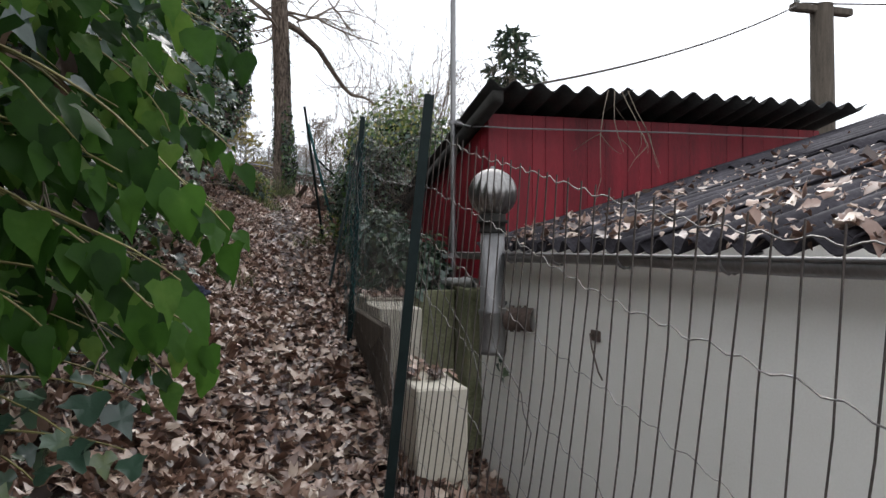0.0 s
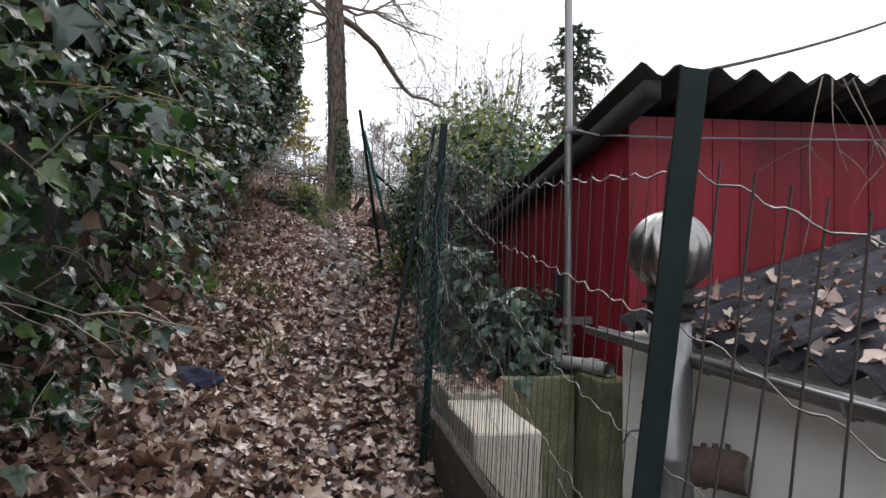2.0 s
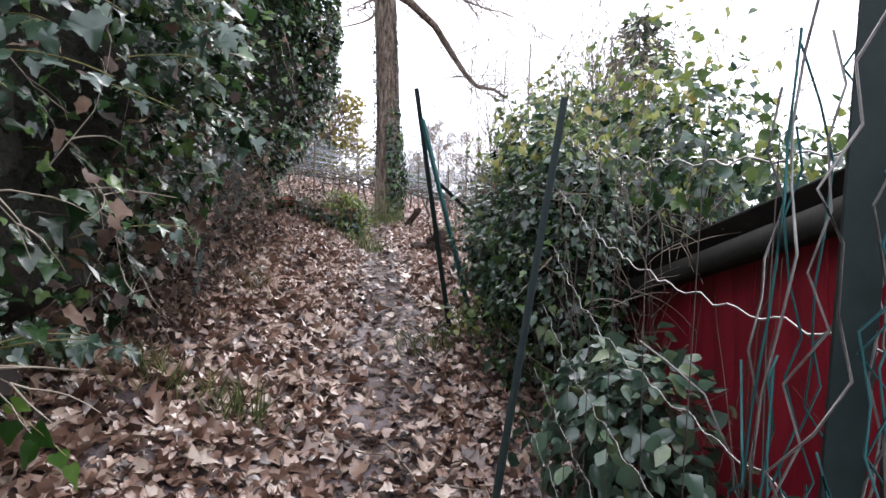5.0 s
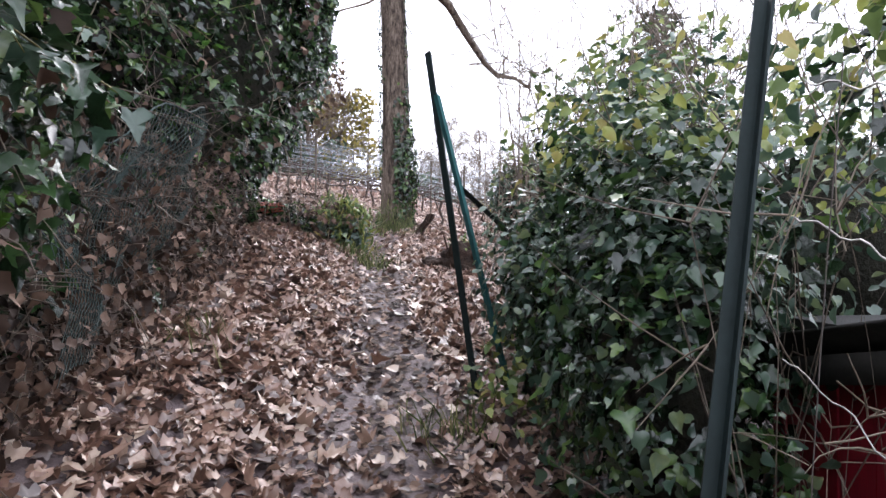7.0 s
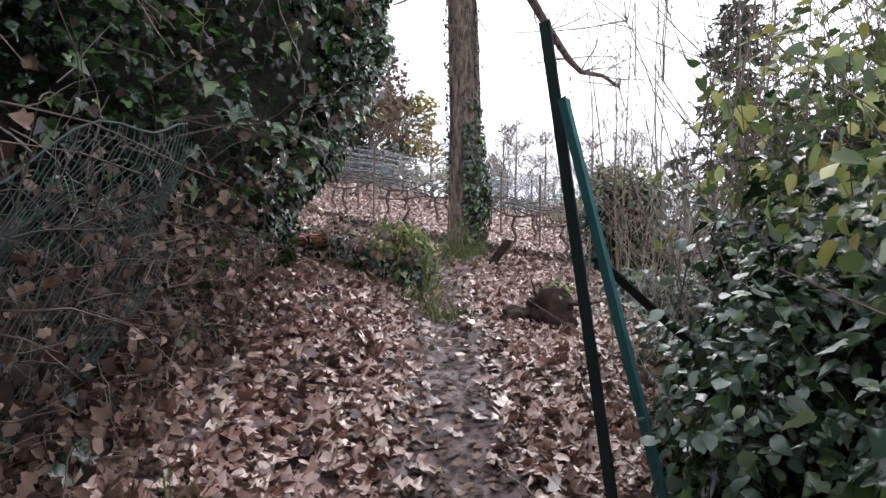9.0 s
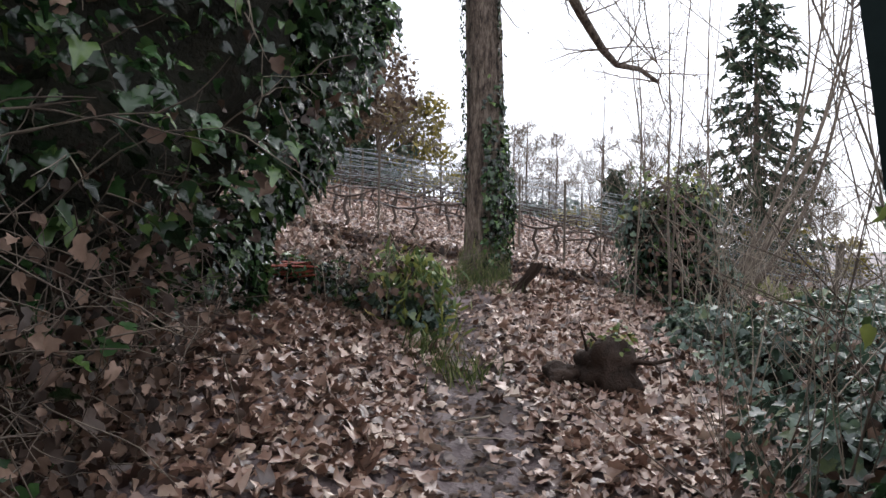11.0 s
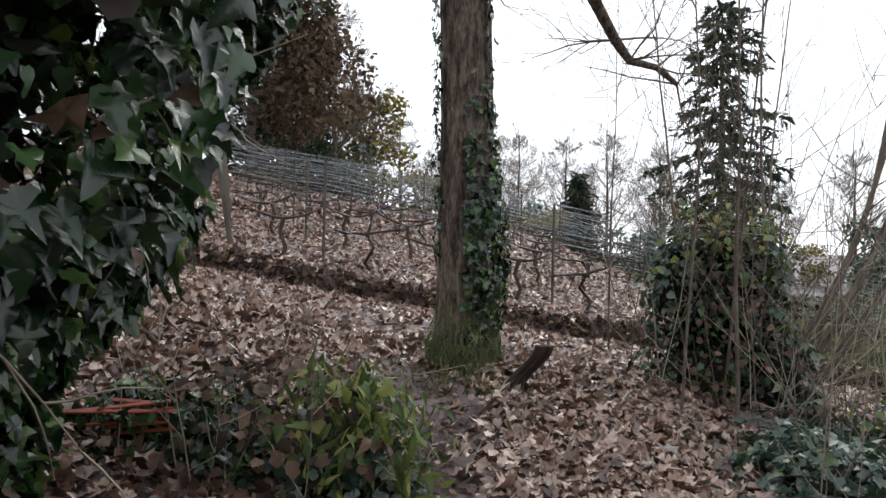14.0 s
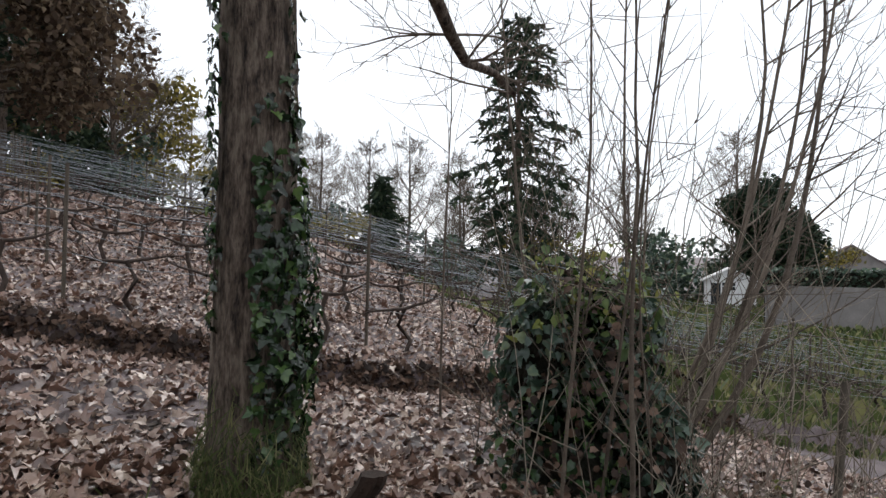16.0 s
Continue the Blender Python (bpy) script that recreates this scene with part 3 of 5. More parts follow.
block("mossy_pier", (1.42, 4.64, -0.4), (1.59, 5.1, 1.12), MOSSY, "dark mossy concrete pier under the red shed", "pier")
block("timber_board", (0.64, 3.6, 0.3), (0.68, 5.2, 1.0), OLDWOOD, "dark rotting timber board holding the bank", "board")


# ---- the tall tree at the top of the path ----
def rough_trunk(base, top, r0, r1, rings=70, sides=44, flare=0.35, seed=1.0):
    b, t = np.array(base, float), np.array(top, float)
    vs = []
    for i in range(rings):
        q = i / (rings - 1)
        c = b + (t - b) * q + np.array([0.05 * math.sin(4 * q + seed), 0.03 * math.sin(5 * q), 0]) * min(1, 4 * q)
        for k in range(sides):
            a = 2 * math.pi * k / sides
            z = q * (t[2] - b[2])
            r = r0 + (r1 - r0) * q
            r *= 1 + flare * math.exp(-z / 0.22) * (0.7 + 0.5 * math.cos(3 * a + seed))
            ridge = noise.ridged_multi_fractal(Vector((math.cos(a) * 4.2, math.sin(a) * 4.2, z * 1.5 + seed)), 0.9, 2.1, 3, 1.0, 2.0)
            r += 0.014 * (ridge - 1.2)
            vs.append((c[0] + r * math.cos(a), c[1] + r * math.sin(a), c[2]))
    fs = np.array([(i * sides + k, i * sides + (k + 1) % sides, (i + 1) * sides + (k + 1) % sides, (i + 1) * sides + k) for i in range(rings - 1) for k in range(sides)])
    return np.array(vs), fs


def branchlets(start, way, length, radius, depth, r, out, wander=0.25, kids=(3, 5), droop=0.0, sides=5, least=0.003):
    """A limb that wanders, with side branches, as tubes in out."""
    n = max(4, int(length / 0.22) if depth > 1 else 5)
    n = min(n, 9)
    p, d = Vector(start), Vector(way).normalized()
    pts, ds = [p.copy()], [d.copy()]
    for k in range(n):
        d = (d + Vector([r.gauss(0, wander) for _ in range(3)]) * 0.6 + Vector((0, 0, -droop + 0.05))).normalized()
        p = p + d * (length / n)
        pts.append(p.copy())
        ds.append(d.copy())
    radii = np.linspace(radius, radius * 0.35, n + 1)
    out.append(tube([tuple(q) for q in pts], radii, sides if depth > 1 else 3))
    if depth <= 1:
        return
    for _ in range(r.randint(*kids)):
        k = r.randint(max(1, n // 4), n)
        side = Vector([r.gauss(0, 1) for _ in range(3)])
        w = (ds[k] * 0.8 + side.normalized() * 0.75).normalized()
        branchlets(pts[k], w, length * r.uniform(0.38, 0.62), max(radii[k] * 0.6, least), depth - 1, r, out, wander, kids, droop, sides, least)


TREE = (0.53, 15.04, 2.42)


def big_tree():
    tree = thing("tree", "tall bare tree with ridged bark and ivy at its foot", "tree")
    solid("trunk", *rough_trunk(TREE, (0.42, 15.2, 10.5), 0.192, 0.145, 300, 110, 0.28), BARK, tree, True, "brown deeply ridged trunk")
    r = random.Random(11)
    limb = [(0.55, 15.1, 6.2), (0.9, 15.35, 6.1), (1.35, 15.75, 5.85), (1.7, 16.2, 5.5), (2.0, 16.5, 5.2), (2.23, 16.8, 5.1), (2.6, 17.1, 5.12), (2.9, 17.35, 5.02)]
    solid("limb", *tube(limb, np.linspace(0.075, 0.025, len(limb)), 10), BARK, tree, True, "dark drooping limb")
    out = []
    for k, q in enumerate(limb[2:]):
        for _ in range(3):
            branchlets(q, (r.gauss(0.3, 0.8), r.gauss(0, 0.8), r.gauss(0, 0.5)), r.uniform(0.5, 1.1), 0.012, 3, r, out, 0.3)
    tagged(solid("twig_mass", *join(out), TWIG, tree), kind="stuff")
    out = []
    for k in range(24):
        z = r.uniform(6.0, 8.6)
        a = r.uniform(0, 6.28)
        branchlets((0.45 + 0.1 * math.cos(a), 15.15 + 0.1 * math.sin(a), z), (math.cos(a), math.sin(a), r.uniform(-0.02, 0.4)), r.uniform(1.8, 3.4), 0.036, 4, r, out, 0.3, (4, 6), 0.05)
    tagged(solid("crown", *join(out), TWIG, tree), kind="stuff")
    # ivy climbing the trunk
    n = 1150
    a = rng.uniform(-1.6, 1.3, n)
    z = np.abs(rng.normal(0.75, 0.5, n)) + 0.1
    rad = 0.2 + rng.uniform(0.0, 0.13, n) * np.exp(-((z - 0.8) / 0.7) ** 2)
    nrm = np.stack([np.cos(a), np.sin(a), rng.normal(0.25, 0.3, n)], 1)
    pl = np.stack([TREE[0] + rad * np.cos(a), TREE[1] + 0.05 + rad * np.sin(a), TREE[2] + z], 1)
    leaves("ivy", pl, nrm + rng.normal(0, 0.35, (n, 3)), np.tile([0, 0, -1.0], (n, 1)) + rng.normal(0, 0.4, (n, 3)), rng.uniform(0.03, 0.07, n), IVY_SHAPE, IVY, parent=tree)
    n = 420
    a, z = rng.choice([-2.9, -0.1], n) + rng.normal(0, 0.2, n), rng.uniform(0.8, 3.4, n)
    rad = 0.165 + rng.uniform(0, 0.04, n)
    nrm = np.stack([np.cos(a), np.sin(a), rng.normal(0.2, 0.3, n)], 1)
    pl = np.stack([TREE[0] - 0.01 * z + rad * np.cos(a), TREE[1] + rad * np.sin(a), TREE[2] + z], 1)
    leaves("ivy", pl, nrm, np.tile([0, 0, -1.0], (n, 1)) + rng.normal(0, 0.4, (n, 3)), rng.uniform(0.035, 0.06, n), IVY_SHAPE, IVY, parent=tree)
    # moss and grass round the foot
    n = 2200
    a, z = rng.uniform(0, 6.28, n), np.abs(rng.normal(0, 0.17, n))
    rad = 0.2 + 0.1 * np.exp(-z / 0.15) + rng.uniform(-0.01, 0.05, n)
    pl = np.stack([TREE[0] + rad * np.cos(a), TREE[1] + rad * np.sin(a), TREE[2] + z], 1)
    leaves("moss", pl, np.stack([np.cos(a), np.sin(a), a * 0], 1), rng.normal(0, 0.6, (n, 3)) + [0, 0, 0.9], rng.uniform(0.05, 0.13, n), BLADE_SHAPE, GRASS, 0.0, 0.4, parent=tree)


big_tree()


# ---- fallen leaves ----
def litter(name, n, xr, yr, keep, size, label, lift=0.012):
    x, y = rng.uniform(*xr, n), rng.uniform(*yr, n)
    ok = rng.random(n) < keep(x, y)
    x, y = x[ok], y[ok]
    n = len(x)
    z = height(x, y) + lift + rng.uniform(0, 0.03, n)
    up = np.stack([rng.normal(0, 0.34, n), rng.normal(-0.1, 0.34, n), np.ones(n)], 1)
    tips = np.stack([rng.normal(0, 1, n), rng.normal(0, 1, n), np.zeros(n)], 1)
    sizes = rng.uniform(*size, n)
    big = rng.random(n) < 0.3
    sizes[big] *= 1.45
    pl = np.stack([x, y, z], 1)
    for pick, shape in ((big, STAR_SHAPE), (~big, MAPLE_SHAPE)):
        tagged(leaves(name, pl[pick], up[pick], tips[pick], sizes[pick], shape, LITTER, 0.7, 0.4), label, "fallen leaves")


def path_middle(y):
    return 0.37 + 0.05 * np.sin(0.9 * y) - 0.16 * step(y, 13, 15) - 0.4 * step(y, 15, 17)


def on_path(x, y):
    wide = 0.3 + 0.05 * np.sin(2.3 * y) + 0.03 * np.sin(5.1 * y + 1)
    trod = np.exp(-(((x - path_middle(y)) / wide) ** 4))
    d = 0.82 + 0.18 * wobble(x, y, 2.2, 4)
    d = d * (1 - (0.55 + 0.4 * step(y, 5.5, 8.5)) * trod)
    d = np.where((x > 0.75) & (y < 8.5), 0.45, d)
    return np.where((x < -1.3) & (y < 11), d * 0.3, d)


def trodden():
    n = 5600
    y = rng.uniform(0.5, 16, n)
    x = path_middle(y) + rng.normal(0, 0.2, n)
    pl = np.stack([x, y, height(x, y) + 0.008 + rng.uniform(0, 0.008, n)], 1)
    up = np.stack([rng.normal(0, 0.12, n), rng.normal(-0.15, 0.12, n), np.ones(n)], 1)
    tagged(leaves("trodden_leaves", pl, up, rng.normal(0, 1, (n, 3)), rng.uniform(0.02, 0.06, n), MAPLE_SHAPE, WITHERED, 0.15, 0.1), "dark trodden leaf scraps on the damp path", "fallen leaves")


trodden()
litter("fallen_leaves", 112000, (-1.9, 2.2), (-0.2, 15.5), on_path, (0.026, 0.072), "brown fallen leaves carpeting the path")
litter("fallen_leaves", 74000, (-7, 6), (14.8, 25), lambda x, y: (0.66 + 0.2 * wobble(x, y, 1.7, 6) - 0.35 * step(y, 18, 28)) * (1 - 0.5 * np.exp(-(((y + 0.12 * np.sin(1.3 * x) - 18.08) / 0.16) ** 2))), (0.03, 0.078), "brown fallen leaves over the vineyard slope")


litter("fallen_leaves", 26000, (-17, -2.5), (15.5, 34), lambda x, y: 0.8 - 0.4 * step(y, 24, 34), (0.08, 0.15), "brown fallen leaves on the open slope")


litter("fallen_leaves", 15000, (-3, 12), (24.5, 42), lambda x, y: 0.8 + 0 * x, (0.1, 0.17), "brown fallen leaves on the upper slope")


# dark root debris along the bank below the vines
def bank_debris():
    n = 6500
    x = rng.uniform(-7, 6, n)
    y = 18.04 - 0.12 * np.sin(1.3 * x) + rng.normal(0, 0.09, n)
    pl = np.stack([x, y, height(x, y) + rng.uniform(0, 0.05, n)], 1)
    up = rng.normal(0, 0.5, (n, 3)) + [0, -0.7, 0.6]
    tagged(leaves("bank_debris", pl, up, rng.normal(0, 1, (n, 3)), rng.uniform(0.03, 0.09, n), MAPLE_SHAPE, WITHERED, 0.6, 0.4), "dark rotted leaves along the earth bank", "fallen leaves")


bank_debris()


# leaves and moss on the low roof
def roof_litter():
    n = 1600
    x = 1.42 + np.abs(rng.normal(0, 0.9, n))
    y = rng.uniform(-0.5, 4.3, n)
    keep = x < 4.6
    x, y = x[keep], y[keep]
    n = len(x)
    crest = np.cos(2 * np.pi * (4.44 - y) / 0.177)
    z = EAVE_Z + 0.098 + 0.3 * (x - WALL_X) + 0.02 * crest
    pl = np.stack([x, y, z + rng.uniform(0, 0.012, n)], 1)
    up = np.stack([rng.normal(-0.3, 0.2, n), rng.normal(0, 0.25, n), np.ones(n)], 1)
    tagged(leaves("roof_leaves", pl, up, rng.normal(0, 1, (n, 3)), 0.018 + 0.06 * rng.random(n) ** 2.2, MAPLE_SHAPE, LITTER, 0.7, 0.4), "pale dead leaves lying on the low roof", "fallen leaves")


roof_litter()


# ---- the ivy-covered hedge along the path ----
def hedge_top(y):
    return 2.3 + 0.45 * step(y, 2.5, 5.5) + 0.2 * np.sin(1.1 * y) - 0.5 * step(y, 7.0, 8.2) * (1 - step(y, 9.4, 10.2)) + 0.45 * step(y, 9.8, 10.8)


def hedge_face(y, h):
    """Where the hedge's face stands, at y along the path and h above its foot."""
    near = 0.5 * step(h, 0.12, 0.5) + 0.1 * np.exp(-(((h - 1.5) / 0.5) ** 2)) - 0.08
    gap = 0.12 * np.exp(-(((h - 1.7) / 0.6) ** 2))
    end = 0.85 * np.clip((h - 0.2) / 1.35, 0, 1)
    a, b = step(y, 6.8, 8.0), step(y, 9.8, 11.0)
    bulge = near * (1 - a) + gap * a * (1 - b) + end * b
    top = hedge_top(y)
    face = -0.93 + bulge + 0.15 * wobble(y, h, 2.1, 3) + 0.11 * wobble(y, h, 5.7, 1) - 0.7 * step(y, 12.0, 12.5) - 0.8 * step(h, top - 0.5, top + 0.1)
    return np.minimum(face, -0.2 + 0.14 * b)


def ivy_hedge():
    hedge = thing("ivy_hedge", "tall dark hedge smothered in glossy green ivy", "hedge")
    # near-black sheet behind the leaves, painting in the shade inside the hedge
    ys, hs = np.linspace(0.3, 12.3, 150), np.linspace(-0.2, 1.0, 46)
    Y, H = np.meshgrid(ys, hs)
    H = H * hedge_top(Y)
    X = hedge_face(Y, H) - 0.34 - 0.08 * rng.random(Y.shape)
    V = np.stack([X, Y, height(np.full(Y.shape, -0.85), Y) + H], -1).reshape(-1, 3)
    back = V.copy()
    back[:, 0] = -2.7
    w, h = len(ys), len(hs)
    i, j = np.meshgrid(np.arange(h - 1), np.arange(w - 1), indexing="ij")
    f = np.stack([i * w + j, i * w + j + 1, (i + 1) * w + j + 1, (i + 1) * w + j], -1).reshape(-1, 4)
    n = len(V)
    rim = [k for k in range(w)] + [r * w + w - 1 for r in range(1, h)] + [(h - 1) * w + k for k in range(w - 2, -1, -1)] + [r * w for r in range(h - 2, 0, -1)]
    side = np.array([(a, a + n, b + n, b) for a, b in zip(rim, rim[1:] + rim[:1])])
    solid("thicket", np.concatenate([V, back]), np.concatenate([f, f[:, ::-1] + n, side]), INNER_SHADE, hedge, True)
    n = 44000
    y = rng.uniform(0.2, 12.45, n)
    h = rng.uniform(0.0, 1.06, n) * hedge_top(y)
    lush = 0.16 + 0.8 * wobble(y, h, 2.6, 5) + 0.35 * wobble(y, h, 7.0, 2)
    lush *= 0.25 + 1.0 * step(h, 0.6, 1.4) - 0.35 * step(y, 9.0, 10.0) * (1 - step(h, 1.0, 1.6)) * (1 - 0.75 * step(y, 7.4, 8.2) * (1 - step(y, 9.6, 10.6)) * (h < 2.2))
    ok = rng.random(n) < np.clip(0.02 + 0.1 * step(h, 0.8, 1.4) + 0.2 * step(y, 9.5, 11) + lush, 0.03, 1)
    y, h = y[ok], h[ok]
    n = len(y)
    x = hedge_face(y, h) - np.abs(rng.normal(0, 0.17, n)) + 0.06
    pl = np.stack([x, y, height(np.full(n, -0.85), y) + h], 1)
    nrm = np.stack([rng.normal(0.35, 0.35, n), rng.normal(-0.15, 0.5, n), rng.normal(0.85, 0.35, n)], 1)
    tips = np.stack([rng.normal(0.25, 0.3, n), rng.normal(0, 0.5, n), np.full(n, -1.0)], 1)
    leaves("leaves", pl, nrm, tips, rng.uniform(0.03, 0.08, n), IVY_SHAPE, IVY, 0.25, 0.25, parent=hedge)
    # leaves deeper inside, in the hedge's own shade
    m = 15000
    y = rng.uniform(0.3, 12.3, m)
    h = rng.uniform(0.05, 1.0, m) * hedge_top(y)
    ok = rng.random(m) < 0.2 + 0.8 * step(h, 0.9, 1.4)
    y, h = y[ok], h[ok]
    m = len(y)
    pl = np.stack([hedge_face(y, h) - 0.3 + rng.uniform(-0.02, 0.12, m), y, height(np.full(m, -0.85), y) + h], 1)
    leaves("inner_leaves", pl, rng.normal(0, 0.6, (m, 3)) + (0.5, -0.2, 0.4), rng.normal(0, 0.6, (m, 3)) + (0, 0, -0.8), rng.uniform(0.03, 0.075, m), HEART_SHAPE, IVY, 0.3, 0.3, parent=hedge)
    # hanging leaves on the hedge's last stretch
    m = 1900
    y, h = rng.uniform(11.2, 12.35, m), rng.uniform(0.25, 2.2, m)
    pl = np.stack([hedge_face(np.minimum(y, 12.0), h) + rng.uniform(-0.12, 0.06, m), y, height(np.full(m, -0.85), y) + h], 1)
    leaves("leaves", pl, rng.normal(0, 0.4, (m, 3)) + (0.6, -0.4, 0.5), rng.normal(0, 0.35, (m, 3)) + (0.15, 0, -1), rng.uniform(0.035, 0.075, m), IVY_SHAPE, IVY, 0.3, 0.3, parent=hedge)
    # the far end of the hedge
    n = 3200
    x, h = rng.uniform(-2.4, -0.1, n), rng.uniform(0.1, 3.5, n)
    x = np.minimum(x, hedge_face(np.full(n, 12.0), h))
    pl = np.stack([x, 12.22 + 0.2 * wobble(x, h, 3) + rng.normal(0, 0.08, n), height(np.full(n, -0.85), np.full(n, 12.0)) + h], 1)
    nrm = np.stack([rng.normal(0.4, 0.5, n), np.full(n, 0.6), rng.normal(0.4, 0.4, n)], 1)
    leaves("leaves", pl, nrm, np.tile([0.1, 0.1, -1.0], (n, 1)) + rng.normal(0, 0.4, (n, 3)), rng.uniform(0.05, 0.1, n), IVY_SHAPE, IVY, 0.25, 0.25, parent=hedge)
    # bare stems among the leaves
    r, out = random.Random(21), []
    for k in range(230):
        y, h = r.uniform(0.6, 11.9), r.uniform(0.1, 2.6)
        p = (float(hedge_face(y, h)) - 0.12, y, float(height(-0.85, y)) + h)
        branchlets(p, (r.uniform(0.2, 0.9), r.gauss(0, 0.8), r.gauss(-0.1, 0.7)), r.uniform(0.15, 0.42), r.uniform(0.0015, 0.0035), 2, r, out, 0.25, (1, 3), 0.12)
    tagged(solid("stem_tangle", *join(out), DRYTWIG, hedge), kind="stuff")
    # dead brown leaves caught in the ivy, and the bare foot of the bank
    n = 1700
    y = rng.uniform(0.3, 12.2, n)
    h = rng.uniform(0.0, 2.4, n) ** 1.3
    x = hedge_face(y, h) - np.abs(rng.normal(0, 0.08, n)) + 0.03
    pl = np.stack([x, y, height(np.full(n, -0.85), y) + h], 1)
    leaves("dead_leaves", pl, rng.normal(0, 0.6, (n, 3)) + (0.8, -0.3, 0.4), rng.normal(0, 0.5, (n, 3)) + (0, 0, -0.8), rng.uniform(0.03, 0.08, n), MAPLE_SHAPE, WITHERED, 0.5, 0.3, parent=hedge)
    n = 1000
    y, h = rng.uniform(1.5, 8.0, n), rng.uniform(1.75, 2.75, n)
    x = hedge_face(y, h) - np.abs(rng.normal(0, 0.06, n)) + 0.05
    pl = np.stack([x, y, height(np.full(n, -0.85), y) + h], 1)
    leaves("dead_leaves", pl, rng.normal(0, 0.6, (n, 3)) + (0.8, -0.3, 0.4), rng.normal(0, 0.5, (n, 3)) + (0, 0, -0.8), rng.uniform(0.02, 0.065, n), OVAL_SHAPE, WITHERED, 0.5, 0.3, parent=hedge)
    out = []
    for k in range(150):
        y, h = r.uniform(1.5, 8.5), r.uniform(1.5, 2.7)
        branchlets((float(hedge_face(y, h)) - 0.06, y, float(height(-0.85, y)) + h), (r.uniform(-0.2, 0.12), r.gauss(0, 1), r.gauss(0.1, 0.5)), r.uniform(0.25, 0.5), r.uniform(0.002, 0.004), 2, r, out, 0.2, (2, 4), 0.06)
    tagged(solid("stem_tangle", *join(out), DRYTWIG, hedge), kind="stuff")
    n = 3600
    y = rng.uniform(7.3, 10.8, n)
    h = np.abs(rng.normal(0, 0.35, n))
    pl = np.stack([-0.82 + 0.1 * rng.normal(0, 1, n), y, height(np.full(n, -0.82), y) + h], 1)
    leaves("dead_leaves", pl, rng.normal(0, 0.6, (n, 3)) + (0.8, -0.3, 0.4), rng.normal(0, 0.5, (n, 3)) + (0, 0, -0.8), rng.uniform(0.02, 0.06, n), MAPLE_SHAPE, WITHERED, 0.6, 0.4, parent=hedge)
    out = []
    for k in range(330):
        y, h = r.uniform(7.2, 10.9), abs(r.gauss(0.3, 0.45))
        branchlets((-0.85, y, float(height(-0.85, y)) + h), (r.uniform(0.0, 0.5), r.gauss(0, 1), r.gauss(0.1, 0.6)), r.uniform(0.2, 0.6), r.uniform(0.002, 0.004), 2, r, out, 0.25, (1, 3), 0.1)
    tagged(solid("dead_stem_tangle", *join(out), TWIG, hedge), kind="stuff")
    # twiggy growth rising out of the hedge's end
    n = 1100
    pl = rng.normal(0, 1, (n, 3)) * (0.35, 0.8, 0.5) + (-0.95, 10.9, 5.3)
    leaves("dead_leaves", pl, rng.normal(0, 0.7, (n, 3)) + (0, 0, 0.4), rng.normal(0, 0.6, (n, 3)) + (0, 0, -0.6), rng.uniform(0.03, 0.075, n), OVAL_SHAPE, WITHERED, 0.5, 0.3, parent=hedge)
    out = []
    for k in range(40):
        y = r.uniform(9.5, 12.0)
        x = r.uniform(-1.6, -0.7)
        branchlets((x, y, float(height(-0.85, y)) + r.uniform(1.6, 2.6)), (r.gauss(0.1, 0.3), r.gauss(-0.1, 0.3), 1), r.uniform(1.2, 2.4), 0.012, 4, r, out, 0.22, (3, 5))
    tagged(solid("twig_tangle", *join(out), TWIG, hedge), kind="stuff")
    # twiggy crest of the hedge
    out = []
    for k in range(90):
        y = r.uniform(3.5, 9.5)
        branchlets((r.uniform(-1.5, -0.75), y, float(height(-0.85, y)) + float(hedge_top(y)) - r.uniform(0.2, 0.6)), (r.gauss(0.15, 0.35), r.gauss(-0.1, 0.4), 1), r.uniform(0.5, 1.2), 0.006, 3, r, out, 0.25, (2, 4))
    tagged(solid("twig_tangle", *join(out), TWIG, hedge), kind="stuff")
    # ivy sprays on yellowish stalks that hang over the path
    sprays = []
    for k in range(64):
        base = (r.uniform(-0.75, -0.42), r.uniform(0.95, 2.1), r.uniform(1.3, 2.2))
        sprays.append((base, (1, r.gauss(0.15, 0.25), r.uniform(-0.35, 0.1)), r.uniform(0.35, 0.6), r.uniform(0.065, 0.09)))
    for k in range(300):
        y = 0.9 + 7.0 * r.random() ** 1.5
        h = r.uniform(1.1, 2.5) if r.random() < 0.88 else r.uniform(0.2, 0.8)
        base = (float(hedge_face(y, h)) - 0.12, y, float(height(-0.85, y)) + h)
        sprays.append((base, (r.uniform(0.4, 1.0), r.gauss(-0.15, 0.6), r.uniform(-0.5, 0.35)), r.uniform(0.2, 0.42), r.uniform(0.04, 0.075)))
    for k in range(170):
        y = r.uniform(3.2, 7.0) if k < 110 else r.uniform(7.6, 10.2)
        h = r.uniform(1.5, 2.5)
        sprays.append(((float(hedge_face(y, h)) - 0.1, y, float(height(-0.85, y)) + h), (r.uniform(0.4, 1.0), r.gauss(-0.3, 0.5), r.uniform(-0.4, 0.3)), r.uniform(0.2, 0.4), r.uniform(0.04, 0.07)))
    stalks, at, nrms, tip, big, fresh = [], [], [], [], [], []
